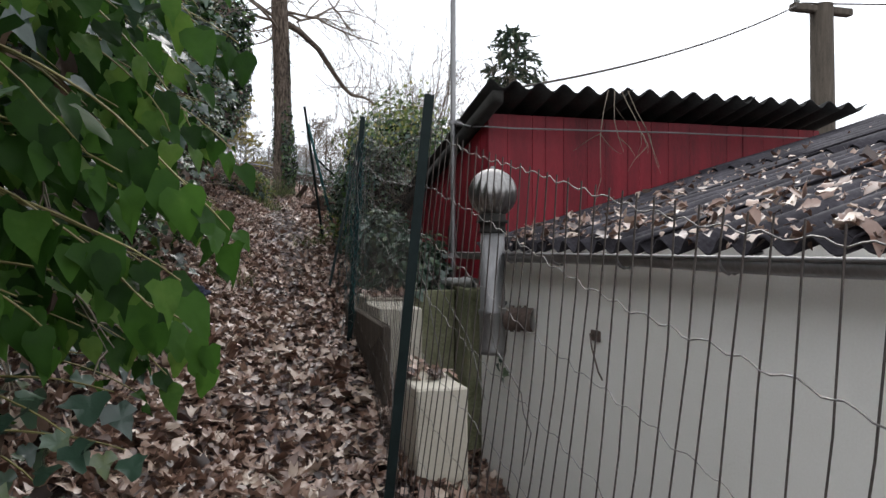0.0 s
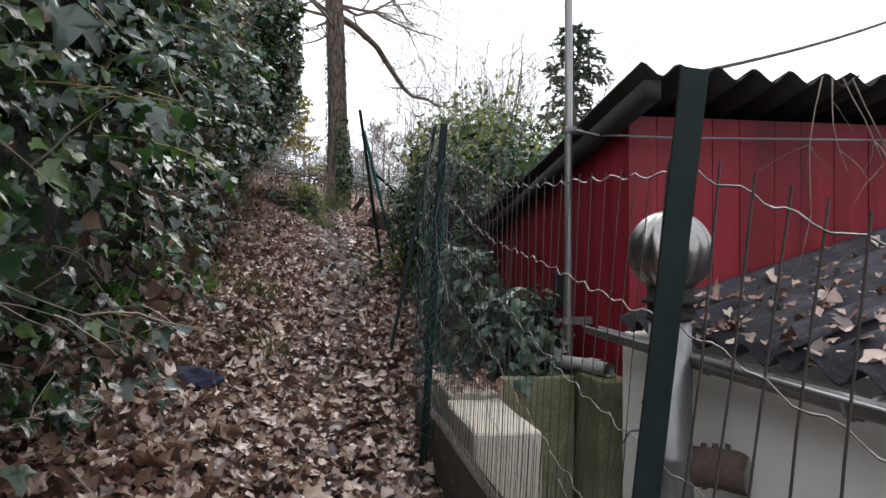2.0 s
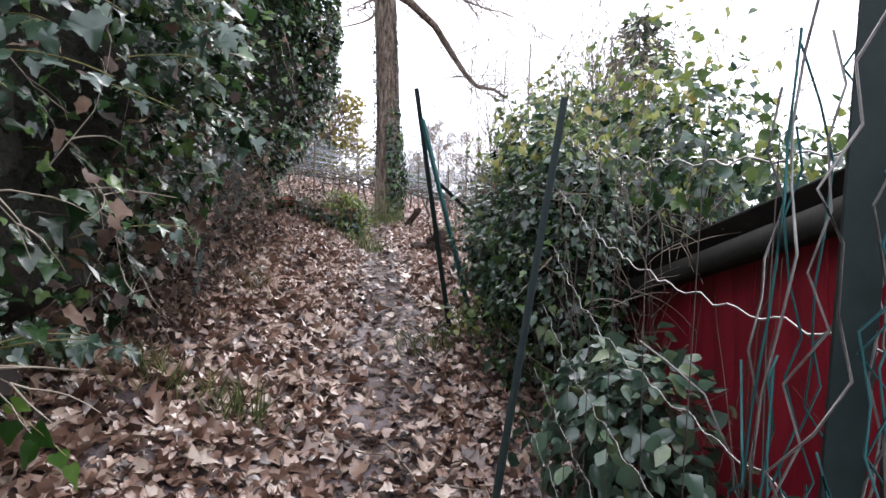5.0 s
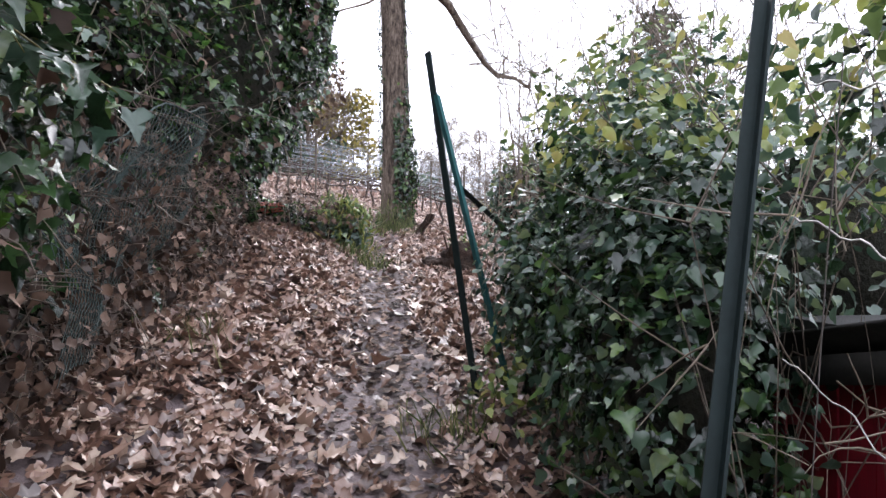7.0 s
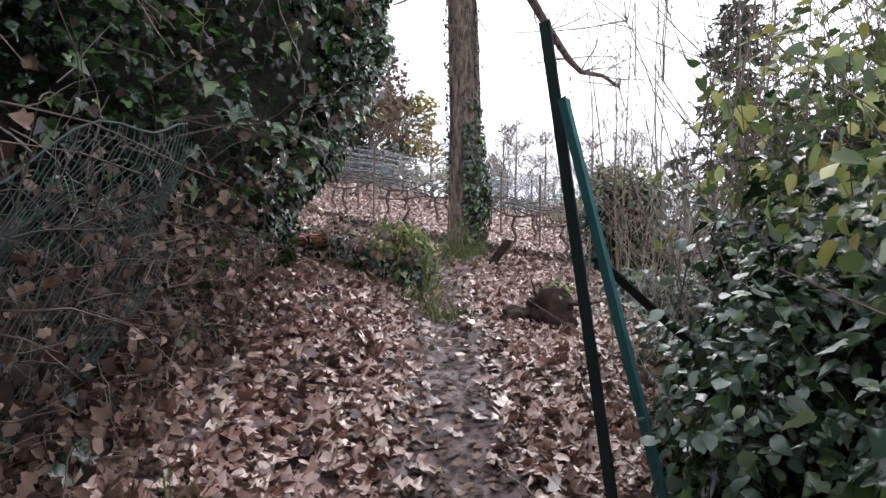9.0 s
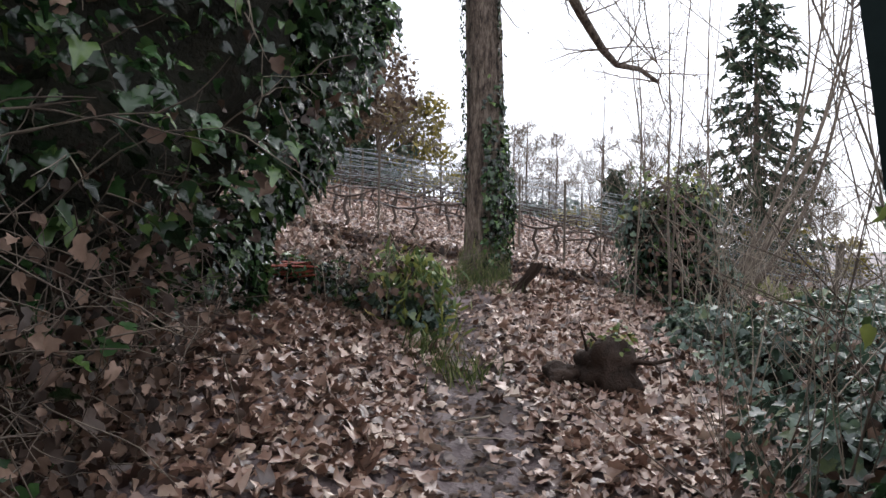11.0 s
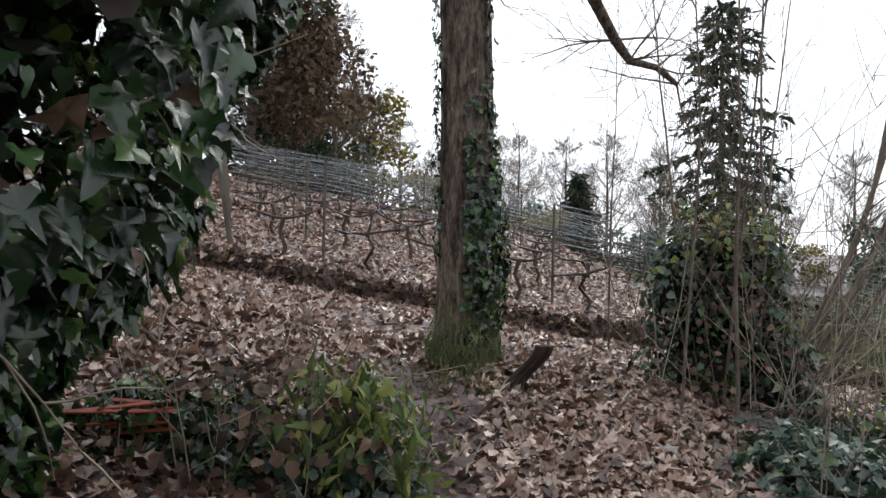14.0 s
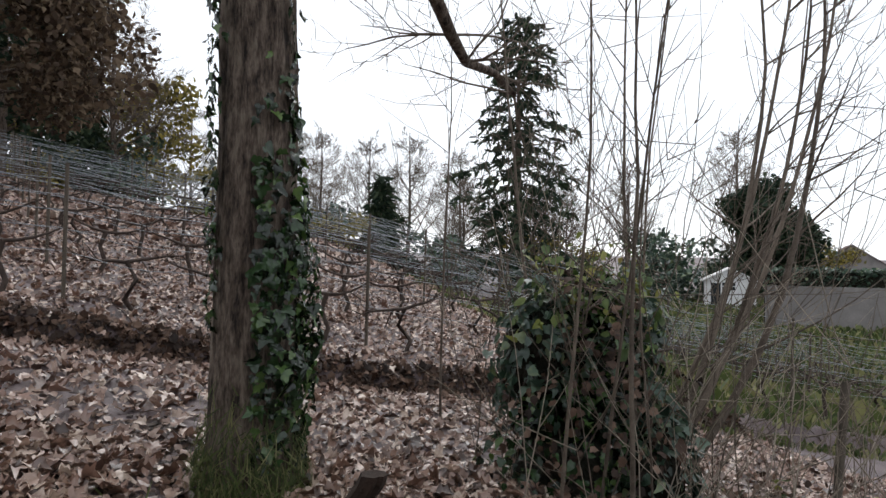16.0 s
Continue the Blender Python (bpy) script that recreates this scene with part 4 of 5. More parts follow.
    for number, (base, way, long, size) in enumerate(sprays):
        p, d = Vector(base), Vector(way).normalized()
        pts, steps = [tuple(p)], max(5, int(long / 0.04))
        for j in range(steps):
            d = (d + Vector((r.gauss(0, 0.08), r.gauss(0, 0.08), -0.06))).normalized()
            q = p + d * long / steps
            if q.x > -0.04:
                break
            p = q
            pts.append(tuple(p))
            side = d.cross(Vector((0, 0, 1))) * (1 if j % 2 else -1)
            leaf = (side + d * 0.6 + Vector((r.gauss(0, 0.3), r.gauss(0, 0.3), -0.5))).normalized()
            lie = Vector((r.gauss(0.2, 0.35), r.gauss(-0.4, 0.35), 0.9))
            if number < 64 or j % 3 == 0:
                leaf = (leaf * 0.6 + Vector((0, 0, -0.8))).normalized()
                lie = Vector((r.gauss(0.3, 0.3), r.gauss(-0.8, 0.3), r.gauss(0.35, 0.2)))
            fresh.append(number < 64 or number % 4 == 0)
            at.append(p + leaf * 0.025)
            tip.append(leaf)
            nrms.append(lie)
            big.append(size * r.uniform(0.65, 1.15))
        if len(pts) > 3:
            stalks.append(tube(pts, np.linspace(0.0028, 0.0014, len(pts)), 4))
    at, nrms, tip, big, fresh = np.array(at), np.array(nrms), np.array(tip), np.array(big), np.array(fresh)
    for pick, shape, material in ((fresh, HEART_SHAPE, LUSH), (~fresh, IVY_SHAPE, BUSH)):
        leaves("spray_leaves", at[pick], nrms[pick], tip[pick], big[pick], shape, material, 0.25, 0.3, parent=hedge)
    tagged(solid("stalk_tangle", *join(stalks), STALK, hedge), kind="stuff")


ivy_hedge()


# ---- bushes over the fence and beyond ----
def clump(n, centre, radii, size, shape, material, parent, shell=0.35, name="leaves", low=-0.6, seed=0):
    """Leaves through an uneven lump, thickest near its outside."""
    d = rng.normal(0, 1, (n, 3))
    d /= np.linalg.norm(d, axis=1)[:, None]
    d[:, 2] = np.where(d[:, 2] < low, -d[:, 2], d[:, 2])
    bump = 1 + 0.22 * wobble(4 * d[:, 0] + seed, 4 * d[:, 2], 1.6, seed) + 0.12 * wobble(9 * d[:, 1], 9 * d[:, 2] + seed, 1.2, seed)
    rad = bump * (1 - shell * rng.random(n) ** 1.5)
    pl = np.array(centre) + d * rad[:, None] * np.array(radii)
    floor = height(pl[:, 0], pl[:, 1]) + 0.02
    pl[:, 2] = np.maximum(pl[:, 2], floor)
    nrm = d * 0.8 + rng.normal(0, 0.45, (n, 3)) + [0, 0, 0.4]
    tips = rng.normal(0, 0.5, (n, 3)) + d * 0.4 + [0, 0, -0.6]
    return leaves(name, pl, nrm, tips, rng.uniform(*size, n), shape, material, 0.25, 0.25, parent=parent)


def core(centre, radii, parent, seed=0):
    """A near-black lump for a bush's twiggy inside, shade put into its colour."""
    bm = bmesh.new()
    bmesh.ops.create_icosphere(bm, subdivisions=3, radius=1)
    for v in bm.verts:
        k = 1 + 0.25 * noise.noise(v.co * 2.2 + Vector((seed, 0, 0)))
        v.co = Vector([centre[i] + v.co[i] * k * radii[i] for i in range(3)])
    return part("thicket", bm, INNER_SHADE, parent, smooth=True)


def stems(count, foot, spread, tall, parent, seed, material=DRYTWIG, radius=(0.002, 0.005), lean=(0, 0), depth=2, name="stem_tangle", tilt=0.16):
    r, out = random.Random(seed), []
    for _ in range(count):
        x, y = foot[0] + spread[0] * max(-1.5, min(1.5, r.gauss(0, 1))), foot[1] + r.gauss(0, spread[1])
        branchlets((x, y, float(height(x, y)) - 0.03), (r.gauss(lean[0], tilt), r.gauss(lean[1], tilt), 1), r.uniform(*tall), r.uniform(*radius), depth, r, out, 0.1, (2, 5))
    return tagged(solid(name, *join(out), material, parent), kind="stuff")


def fence_bush():
    bush = thing("fence_bush", "dense green bush grown through the wire fence", "bush")
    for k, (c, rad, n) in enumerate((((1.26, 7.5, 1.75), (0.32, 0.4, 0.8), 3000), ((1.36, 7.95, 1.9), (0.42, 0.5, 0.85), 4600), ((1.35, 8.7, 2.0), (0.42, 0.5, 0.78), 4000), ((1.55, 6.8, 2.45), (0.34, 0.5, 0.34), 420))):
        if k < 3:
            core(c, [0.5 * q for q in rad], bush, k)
        # clump 2 gets the darker ivy colour to paint in the shadow it lies in
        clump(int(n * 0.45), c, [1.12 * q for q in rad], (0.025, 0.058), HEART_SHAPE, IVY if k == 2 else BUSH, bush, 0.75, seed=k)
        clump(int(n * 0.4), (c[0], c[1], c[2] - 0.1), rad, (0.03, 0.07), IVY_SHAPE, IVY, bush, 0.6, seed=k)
    clump(650, (0.98, 8.55, 1.95), (0.2, 0.32, 0.6), (0.025, 0.055), OVAL_SHAPE, BUSH, bush, 0.9, seed=21)
    clump(130, (0.9, 8.5, 1.6), (0.18, 0.3, 0.25), (0.03, 0.06), OVAL_SHAPE, BRAMBLE, bush, 0.9, seed=22)
    clump(520, (1.9, 6.6, 2.26), (0.5, 0.9, 0.24), (0.03, 0.06), OVAL_SHAPE, BUSH, bush, 0.8, seed=23)
    clump(200, (1.9, 6.6, 2.36), (0.5, 0.9, 0.24), (0.035, 0.07), OVAL_SHAPE, BRAMBLE, bush, 0.8, seed=24)
    clump(330, (1.45, 6.75, 2.65), (0.42, 0.65, 0.36), (0.025, 0.05), HEART_SHAPE, BRAMBLE, bush, 0.8, seed=8)
    clump(420, (1.3, 7.9, 2.6), (0.45, 0.9, 0.3), (0.03, 0.06), OVAL_SHAPE, BRAMBLE, bush, 0.7, seed=18)
    clump(900, (1.22, 5.45, 1.05), (0.36, 0.5, 0.36), (0.06, 0.1), IVY_SHAPE, BUSH, bush, 0.7, seed=9)
    clump(900, (1.1, 6.25, 1.35), (0.3, 0.42, 0.4), (0.045, 0.085), OVAL_SHAPE, BUSH, bush, 0.7, seed=10)
    clump(520, (1.2, 5.3, 1.22), (0.26, 0.42, 0.3), (0.055, 0.09), IVY_SHAPE, BUSH, bush, 0.8, seed=41)
    core((2.2, 8.2, 2.2), (0.35, 0.3, 0.4), bush, 71)
    clump(1000, (2.2, 8.2, 2.3), (0.65, 0.5, 0.62), (0.03, 0.065), HEART_SHAPE, BUSH, bush, 0.8, seed=72)
    clump(520, (2.15, 8.15, 2.45), (0.7, 0.5, 0.6), (0.03, 0.06), HEART_SHAPE, BRAMBLE, bush, 0.8, seed=73)
    stems(44, (1.3, 7.4, 0), (0.14, 0.7), (1.1, 1.7), bush, 31, TWIG, radius=(0.0012, 0.0028), lean=(0.25, 0.1))
    r, out = random.Random(77), []
    for k in range(60):
        p = (r.uniform(1.15, 1.65), r.uniform(6.6, 8.7), r.uniform(1.4, 2.7))
        branchlets(p, (r.gauss(0.05, 0.3), r.gauss(-0.3, 0.5), r.gauss(0.0, 0.6)), r.uniform(0.3, 0.6), 0.0018, 2, r, out, 0.2, (2, 4), 0.12)
    tagged(solid("runner_tangle", *join(out), DRYTWIG, bush), kind="stuff")


fence_bush()


def shoots(name, label, category, group, list_of, tall, radius, lean, seed, depth):
    """Separate stems, each a thing with its stem and twigs."""
    r = random.Random(seed)
    for x, y in list_of:
        t = thing(name, label, category, group)
        z = float(height(x, y))
        long = r.uniform(*tall)
        p, d = Vector((x, y, z - 0.05)), Vector((r.gauss(lean[0], 0.08), r.gauss(lean[1], 0.08), 1)).normalized()
        pts = [tuple(p)]
        for k in range(10):
            bend = Vector((-0.05, 0, 0.09)) if lean[0] > 0.3 else Vector((0, 0, 0.01))
            d = (d + Vector((r.gauss(0, 0.035), r.gauss(0, 0.035), 0)) + bend).normalized()
            p = p + d * long / 10
            pts.append(tuple(p))
        rad = r.uniform(*radius)
        solid("stem", *tube(pts, np.linspace(rad, rad * 0.3, 11), 7), TWIG, t, True)
        out = []
        for k in range(3, 11):
            for _ in range(r.randint(0, 2)):
                branchlets(pts[k], (r.gauss(lean[0], 0.6), r.gauss(0, 0.6), 0.9), r.uniform(0.3, 0.9), rad * 0.3, depth, r, out, 0.12, (1, 3))
        if out:
            tagged(solid("twig_mass", *join(out), TWIG, t), kind="stuff")


def far_side_bushes():
    b = thing("ivy_bush", "low dark ivy bush with dry stems beside the path", "bush")
    for k, (c, rad, n) in enumerate((((1.75, 9.7, 1.75), (0.6, 0.7, 0.5), 2600), ((2.3, 11.0, 1.85), (0.85, 0.9, 0.5), 3200), ((2.7, 12.6, 1.95), (0.95, 0.9, 0.5), 3200), ((2.2, 13.7, 2.0), (0.6, 0.6, 0.35), 1400))):
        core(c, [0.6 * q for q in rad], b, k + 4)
        clump(n, c, rad, (0.04, 0.08), IVY_SHAPE, BUSH if k else IVY, b, 0.4, seed=k + 3)
    clump(1100, (3.2, 14.3, 1.85), (0.6, 0.6, 0.42), (0.035, 0.075), HEART_SHAPE, BUSH, b, 0.7, seed=81)
    clump(420, (3.5, 14.7, 1.9), (0.7, 0.7, 0.42), (0.03, 0.06), MAPLE_SHAPE, WITHERED, b, 0.7, "dead_leaves", seed=82)
    clump(240, (3.3, 14.4, 2.05), (0.6, 0.6, 0.35), (0.035, 0.07), OVAL_SHAPE, BRAMBLE, b, 0.8, seed=83)
    stems(36, (3.3, 14.4, 0), (0.4, 0.4), (0.6, 1.1), b, 84, TWIG, radius=(0.002, 0.004), tilt=0.35)
    for k, c in enumerate(((1.7, 9.8, 1.9), (2.3, 11.2, 2.0), (2.6, 12.8, 2.1))):
        clump(350, c, (0.65, 0.8, 0.45), (0.03, 0.06), MAPLE_SHAPE, WITHERED, b, 0.5, "dead_leaves", seed=k + 50)
    stems(44, (1.85, 10.0, 0), (0.4, 0.7), (1.1, 2.0), b, 41, radius=(0.002, 0.004), lean=(0.25, 0.05))
    stems(30, (2.2, 12.8, 0), (0.4, 0.8), (0.6, 1.2), b, 42, radius=(0.002, 0.004), lean=(0.25, 0.05))
    stems(70, (2.0, 9.7, 0), (0.45, 0.55), (1.5, 2.5), b, 48, TWIG, radius=(0.003, 0.006), lean=(0.25, 0.05), depth=3)
    clump(420, (2.0, 9.6, 3.1), (0.7, 0.8, 0.5), (0.035, 0.07), OVAL_SHAPE, BRAMBLE, b, 0.9, seed=60)
    # thicket of upright stems close behind the last fence post
    t = thing("hazel_thicket", "dense dark thicket of upright stems and green leaves", "bush")
    for k, (c, rad, n) in enumerate((((1.75, 9.75, 2.0), (0.5, 0.45, 0.75), 2300), ((1.5, 9.4, 1.6), (0.36, 0.35, 0.5), 1200), ((2.15, 10.0, 2.75), (0.5, 0.45, 0.55), 1300))):
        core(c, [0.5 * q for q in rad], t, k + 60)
        clump(n, c, rad, (0.04, 0.085), HEART_SHAPE, BUSH if k == 2 else IVY, t, 0.8, seed=k + 61)
    clump(420, (1.75, 9.6, 2.9), (0.6, 0.5, 0.6), (0.045, 0.085), HEART_SHAPE, BRAMBLE, t, 0.95, seed=66)
    stems(60, (1.95, 9.85, 0), (0.24, 0.18), (1.5, 2.3), t, 49, TWIG, radius=(0.003, 0.007), lean=(0.1, 0.08), depth=2, tilt=0.06)
    m = thing("ivy_mound", "old stump swathed in ivy and dead twigs", "bush")
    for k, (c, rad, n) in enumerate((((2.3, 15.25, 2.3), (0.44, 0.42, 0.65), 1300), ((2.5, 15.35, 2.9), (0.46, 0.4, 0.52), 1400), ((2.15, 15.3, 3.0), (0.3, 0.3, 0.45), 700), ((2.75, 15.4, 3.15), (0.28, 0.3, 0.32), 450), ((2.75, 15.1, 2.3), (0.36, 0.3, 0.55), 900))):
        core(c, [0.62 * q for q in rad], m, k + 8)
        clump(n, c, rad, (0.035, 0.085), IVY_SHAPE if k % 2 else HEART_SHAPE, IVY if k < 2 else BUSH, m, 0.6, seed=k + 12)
    clump(300, (2.45, 15.2, 3.3), (0.55, 0.4, 0.35), (0.04, 0.085), OVAL_SHAPE, BRAMBLE, m, 0.9, seed=13)
    clump(800, (2.4, 15.15, 2.6), (0.52, 0.5, 0.85), (0.03, 0.065), MAPLE_SHAPE, WITHERED, m, 0.4, "dead_leaves", seed=14)
    stems(26, (2.4, 14.9, 0), (0.4, 0.3), (0.9, 1.7), m, 43, radius=(0.002, 0.0045), tilt=0.5)
    stems(22, (2.5, 15.1, 0), (0.45, 0.3), (1.5, 2.6), m, 44, TWIG, radius=(0.003, 0.006), tilt=0.25, depth=3)
    shoots("sapling", "slender bare sapling beside the ivy mound", "sapling", "saplings by the mound", ((2.0, 16.6), (1.85, 14.5), (2.1, 14.3), (2.25, 14.8), (2.6, 15.0), (2.5, 15.9), (2.9, 15.5)), (2.6, 4.2), (0.009, 0.016), (0.02, 0), 45, 2)
    shoots("bare_shrub_stem", "long leaning bare stem of an old shrub", "shrub", "stems of the old shrub", ((2.75, 15.2), (2.8, 15.3), (2.85, 15.25), (2.85, 15.1), (2.75, 15.35), (2.7, 15.15)), (3.4, 4.6), (0.016, 0.03), (1.1, 0.05), 47, 3)


far_side_bushes()


# ---- vineyard ----
VINEWOOD = surface("vine_wood", [(0.3, (0.025, 0.018, 0.015)), (0.7, (0.085, 0.062, 0.05))], 9, 60, 0.9, bump=0.8, depth=0.01)


def vineyard():
    r = random.Random(61)
    vines = []
    for k in range(3):
        v = thing("vine", "gnarled leafless vine stock on trellis wires", "vine", "vines in the vineyard")
        out = []
        pts = [(0.05 * (k - 1), 0, -0.05), (0.06, 0.01, 0.14), (-0.06 + 0.04 * k, 0.02, 0.32), (0.02, 0, 0.5)]
        out.append(tube(pts, [0.034, 0.026, 0.024, 0.028], 7))
        solid("stock", *out[0], VINEWOOD, v, True)
        arms = []
        for s in (-1, 1):
            branchlets((0.02, 0, 0.49), (s, 0, r.uniform(0.0, 0.25)), 0.5, 0.02, 2, r, arms, 0.22, (4, 6), -0.02, 5, 0.006)
        tagged(solid("cane_tangle", *join(arms), VINEWOOD, v), kind="stuff")
        vines.append(v)
    used = set()
    for row in range(9):
        y = 18.75 + 1.9 * row
        t = thing("vine_trellis", "row of trellis posts strung with pale wires", "trellis", "vineyard rows")
        xs = np.concatenate([[-1.97 - 0.5 * row], np.arange(-0.9 - 0.5 * row, 15 + row, 2.8)])
        for x in xs:
            z = float(height(x, y))
            solid("trellis_post", *tube([(x, y, z - 0.2), (x + (0.02 if x > xs[0] else -0.22), y, z + 1.27)], 0.018 if x > xs[0] else 0.035, 8), OLDWOOD, t)
        px = np.linspace(xs[0], xs[-1], 60)
        for hh in (0.45, 0.66, 0.82, 0.96, 1.1, 1.23):
            z = height(px, np.full(60, y)) + hh + 0.02 * np.sin(5 * px)
            solid("wire", *tube(np.stack([px, np.full(60, y), z], 1), 0.0036, 3), PALEWIRE, t)
        for x in np.arange(xs[0] + 0.6, xs[-1], 0.95):
            k = r.randrange(3)
            yy, xx = y + r.uniform(-0.06, 0.06), x + r.uniform(-0.1, 0.1)
            m = pose(xx, yy, float(height(xx, yy)), r.uniform(-6, 6), r.uniform(-8, 8), r.choice((0, 180)) + r.uniform(-12, 12))
            if k in used:
                copy_thing(vines[k], m)
            else:
                vines[k].matrix_basis = m
                used.add(k)


vineyard()


# ---- trees and houses in the distance ----
RUSSET = leafy("russet_foliage", [(0.1, (0.05, 0.035, 0.025)), (0.5, (0.11, 0.075, 0.05)), (1.0, (0.19, 0.14, 0.09))], 0.8, 0.2, 0.2)


def bare_tree(seed, tall):
    r = random.Random(seed)
    t = thing("far_tree", "bare winter tree beyond the vineyard", "tree", "bare trees beyond the vineyard")
    pts = [(0, 0, -0.5), (0.1, 0, tall * 0.2), (0.0, 0.15, tall * 0.45), (0.2, 0.1, tall * 0.75), (0.1, 0, tall)]
    solid("trunk", *tube(pts, np.linspace(0.017, 0.0015, 5) * tall, 7), BARK, t, True)
    out = []
    for k in range(30):
        q = r.uniform(0.22, 0.97)
        a = r.uniform(0, 6.28)
        branchlets((0.1, 0.08, tall * q), (math.cos(a), math.sin(a), 0.9), tall * 0.4 * (1.12 - q), 0.006 * tall * (1.1 - q), 4, r, out, 0.18, (4, 6), 0.0, 4, 0.014)
    solid("crown", *join(out), TWIG, t)
    return t


def spruce(name, seed, tall, wide, label, density=1.0, shape=0.6):
    r = np.random.default_rng(seed)
    t = thing(name, label, "tree")
    solid("trunk", *tube([(0, 0, -0.5), (0, 0, tall * 0.5), (0, 0, tall)], [0.016 * tall, 0.01 * tall, 0.01], 8), BARK, t, True)
    pl, nm, tp, sz, limbs = [], [], [], [], []
    levels = int(24 * density)
    for i in range(levels):
        q = 0.12 + 0.87 * i / levels
        reach = wide * (1 - q) ** shape * r.uniform(0.55, 1.15) + 0.3
        for a in r.uniform(0, 6.28) + np.arange(6) * 1.05 + r.uniform(-0.3, 0.3, 6):
            rr = reach * r.uniform(0.5, 1.1)
            end = np.array([rr * np.cos(a), rr * np.sin(a), tall * q - 0.32 * rr])
            limbs.append(tube([(0, 0, tall * q), tuple(end * (0.5, 0.5, 1) + [0, 0, 0.1]), tuple(end)], [0.05, 0.03, 0.01], 3))
            m = int(9 * rr / 0.9) + 4
            s = r.uniform(0.15, 1, m)
            c = np.stack([end[0] * s, end[1] * s, tall * q - 0.32 * rr * s], 1) + r.normal(0, 0.12, (m, 3))
            pl.append(c)
            nm.append(r.normal(0, 0.6, (m, 3)) + [0, 0, 0.5])
            tp.append(np.stack([np.cos(a) + r.normal(0, 0.7, m), np.sin(a) + r.normal(0, 0.7, m), np.full(m, -0.7)], 1))
            sz.append(r.uniform(0.25, 0.6, m))
    tagged(solid("limb_frame", *join(limbs), BARK, t), kind="stuff")
    leaves("needles", np.concatenate(pl), np.concatenate(nm), np.concatenate(tp), np.concatenate(sz) * 1.5, SPRAY_SHAPE, NEEDLE, 0.2, 0.3, parent=t)
    return t


def leafy_tree(name, seed, tall, wide, material, label, n=2600, size=(0.25, 0.5), foot=0.25):
    r = random.Random(seed)
    t = thing(name, label, "tree")
    solid("trunk", *tube([(0, 0, -0.5), (0.1, 0, tall * 0.4), (0, 0.1, tall * 0.85)], [0.02 * tall, 0.013 * tall, 0.02], 8), BARK, t, True)
    pl, out = [], []
    for k in range(22):
        a, q = r.uniform(0, 6.28), r.uniform(foot, 0.95)
        rr = wide * math.sqrt(max(0.05, 1 - ((q - foot - 0.2) / (1 - foot)) ** 2)) * r.uniform(0.3, 0.85)
        c = np.array([rr * math.cos(a), rr * math.sin(a), tall * q])
        out.append(tube([(0.05, 0.05, tall * q * 0.75), tuple(c)], [0.06, 0.02], 4))
        m = n // 22
        d = rng.normal(0, 1, (m, 3))
        d /= np.linalg.norm(d, axis=1)[:, None]
        pl.append(c + d * (rng.random(m) ** 0.4)[:, None] * np.array([0.42 * wide, 0.42 * wide, 0.13 * tall]) * r.uniform(0.7, 1.15))
    pl = np.concatenate(pl)
    m = len(pl)
    tagged(solid("limb_frame", *join(out), BARK, t), kind="stuff")
    leaves("crown", pl, rng.normal(0, 0.6, (m, 3)) + [0, 0, 0.5], rng.normal(0, 1, (m, 3)) + [0, 0, -0.4], rng.uniform(*size, m), OVAL_SHAPE, material, 0.2, 0.3, parent=t)
    return t


def stand(t, x, y, turn=0, scale=1.0):
    t.scale = (scale,) * 3
    t.location = (x, y, float(height(x, y)) - 0.05)
    t.rotation_euler = (0, 0, turn)
    return t


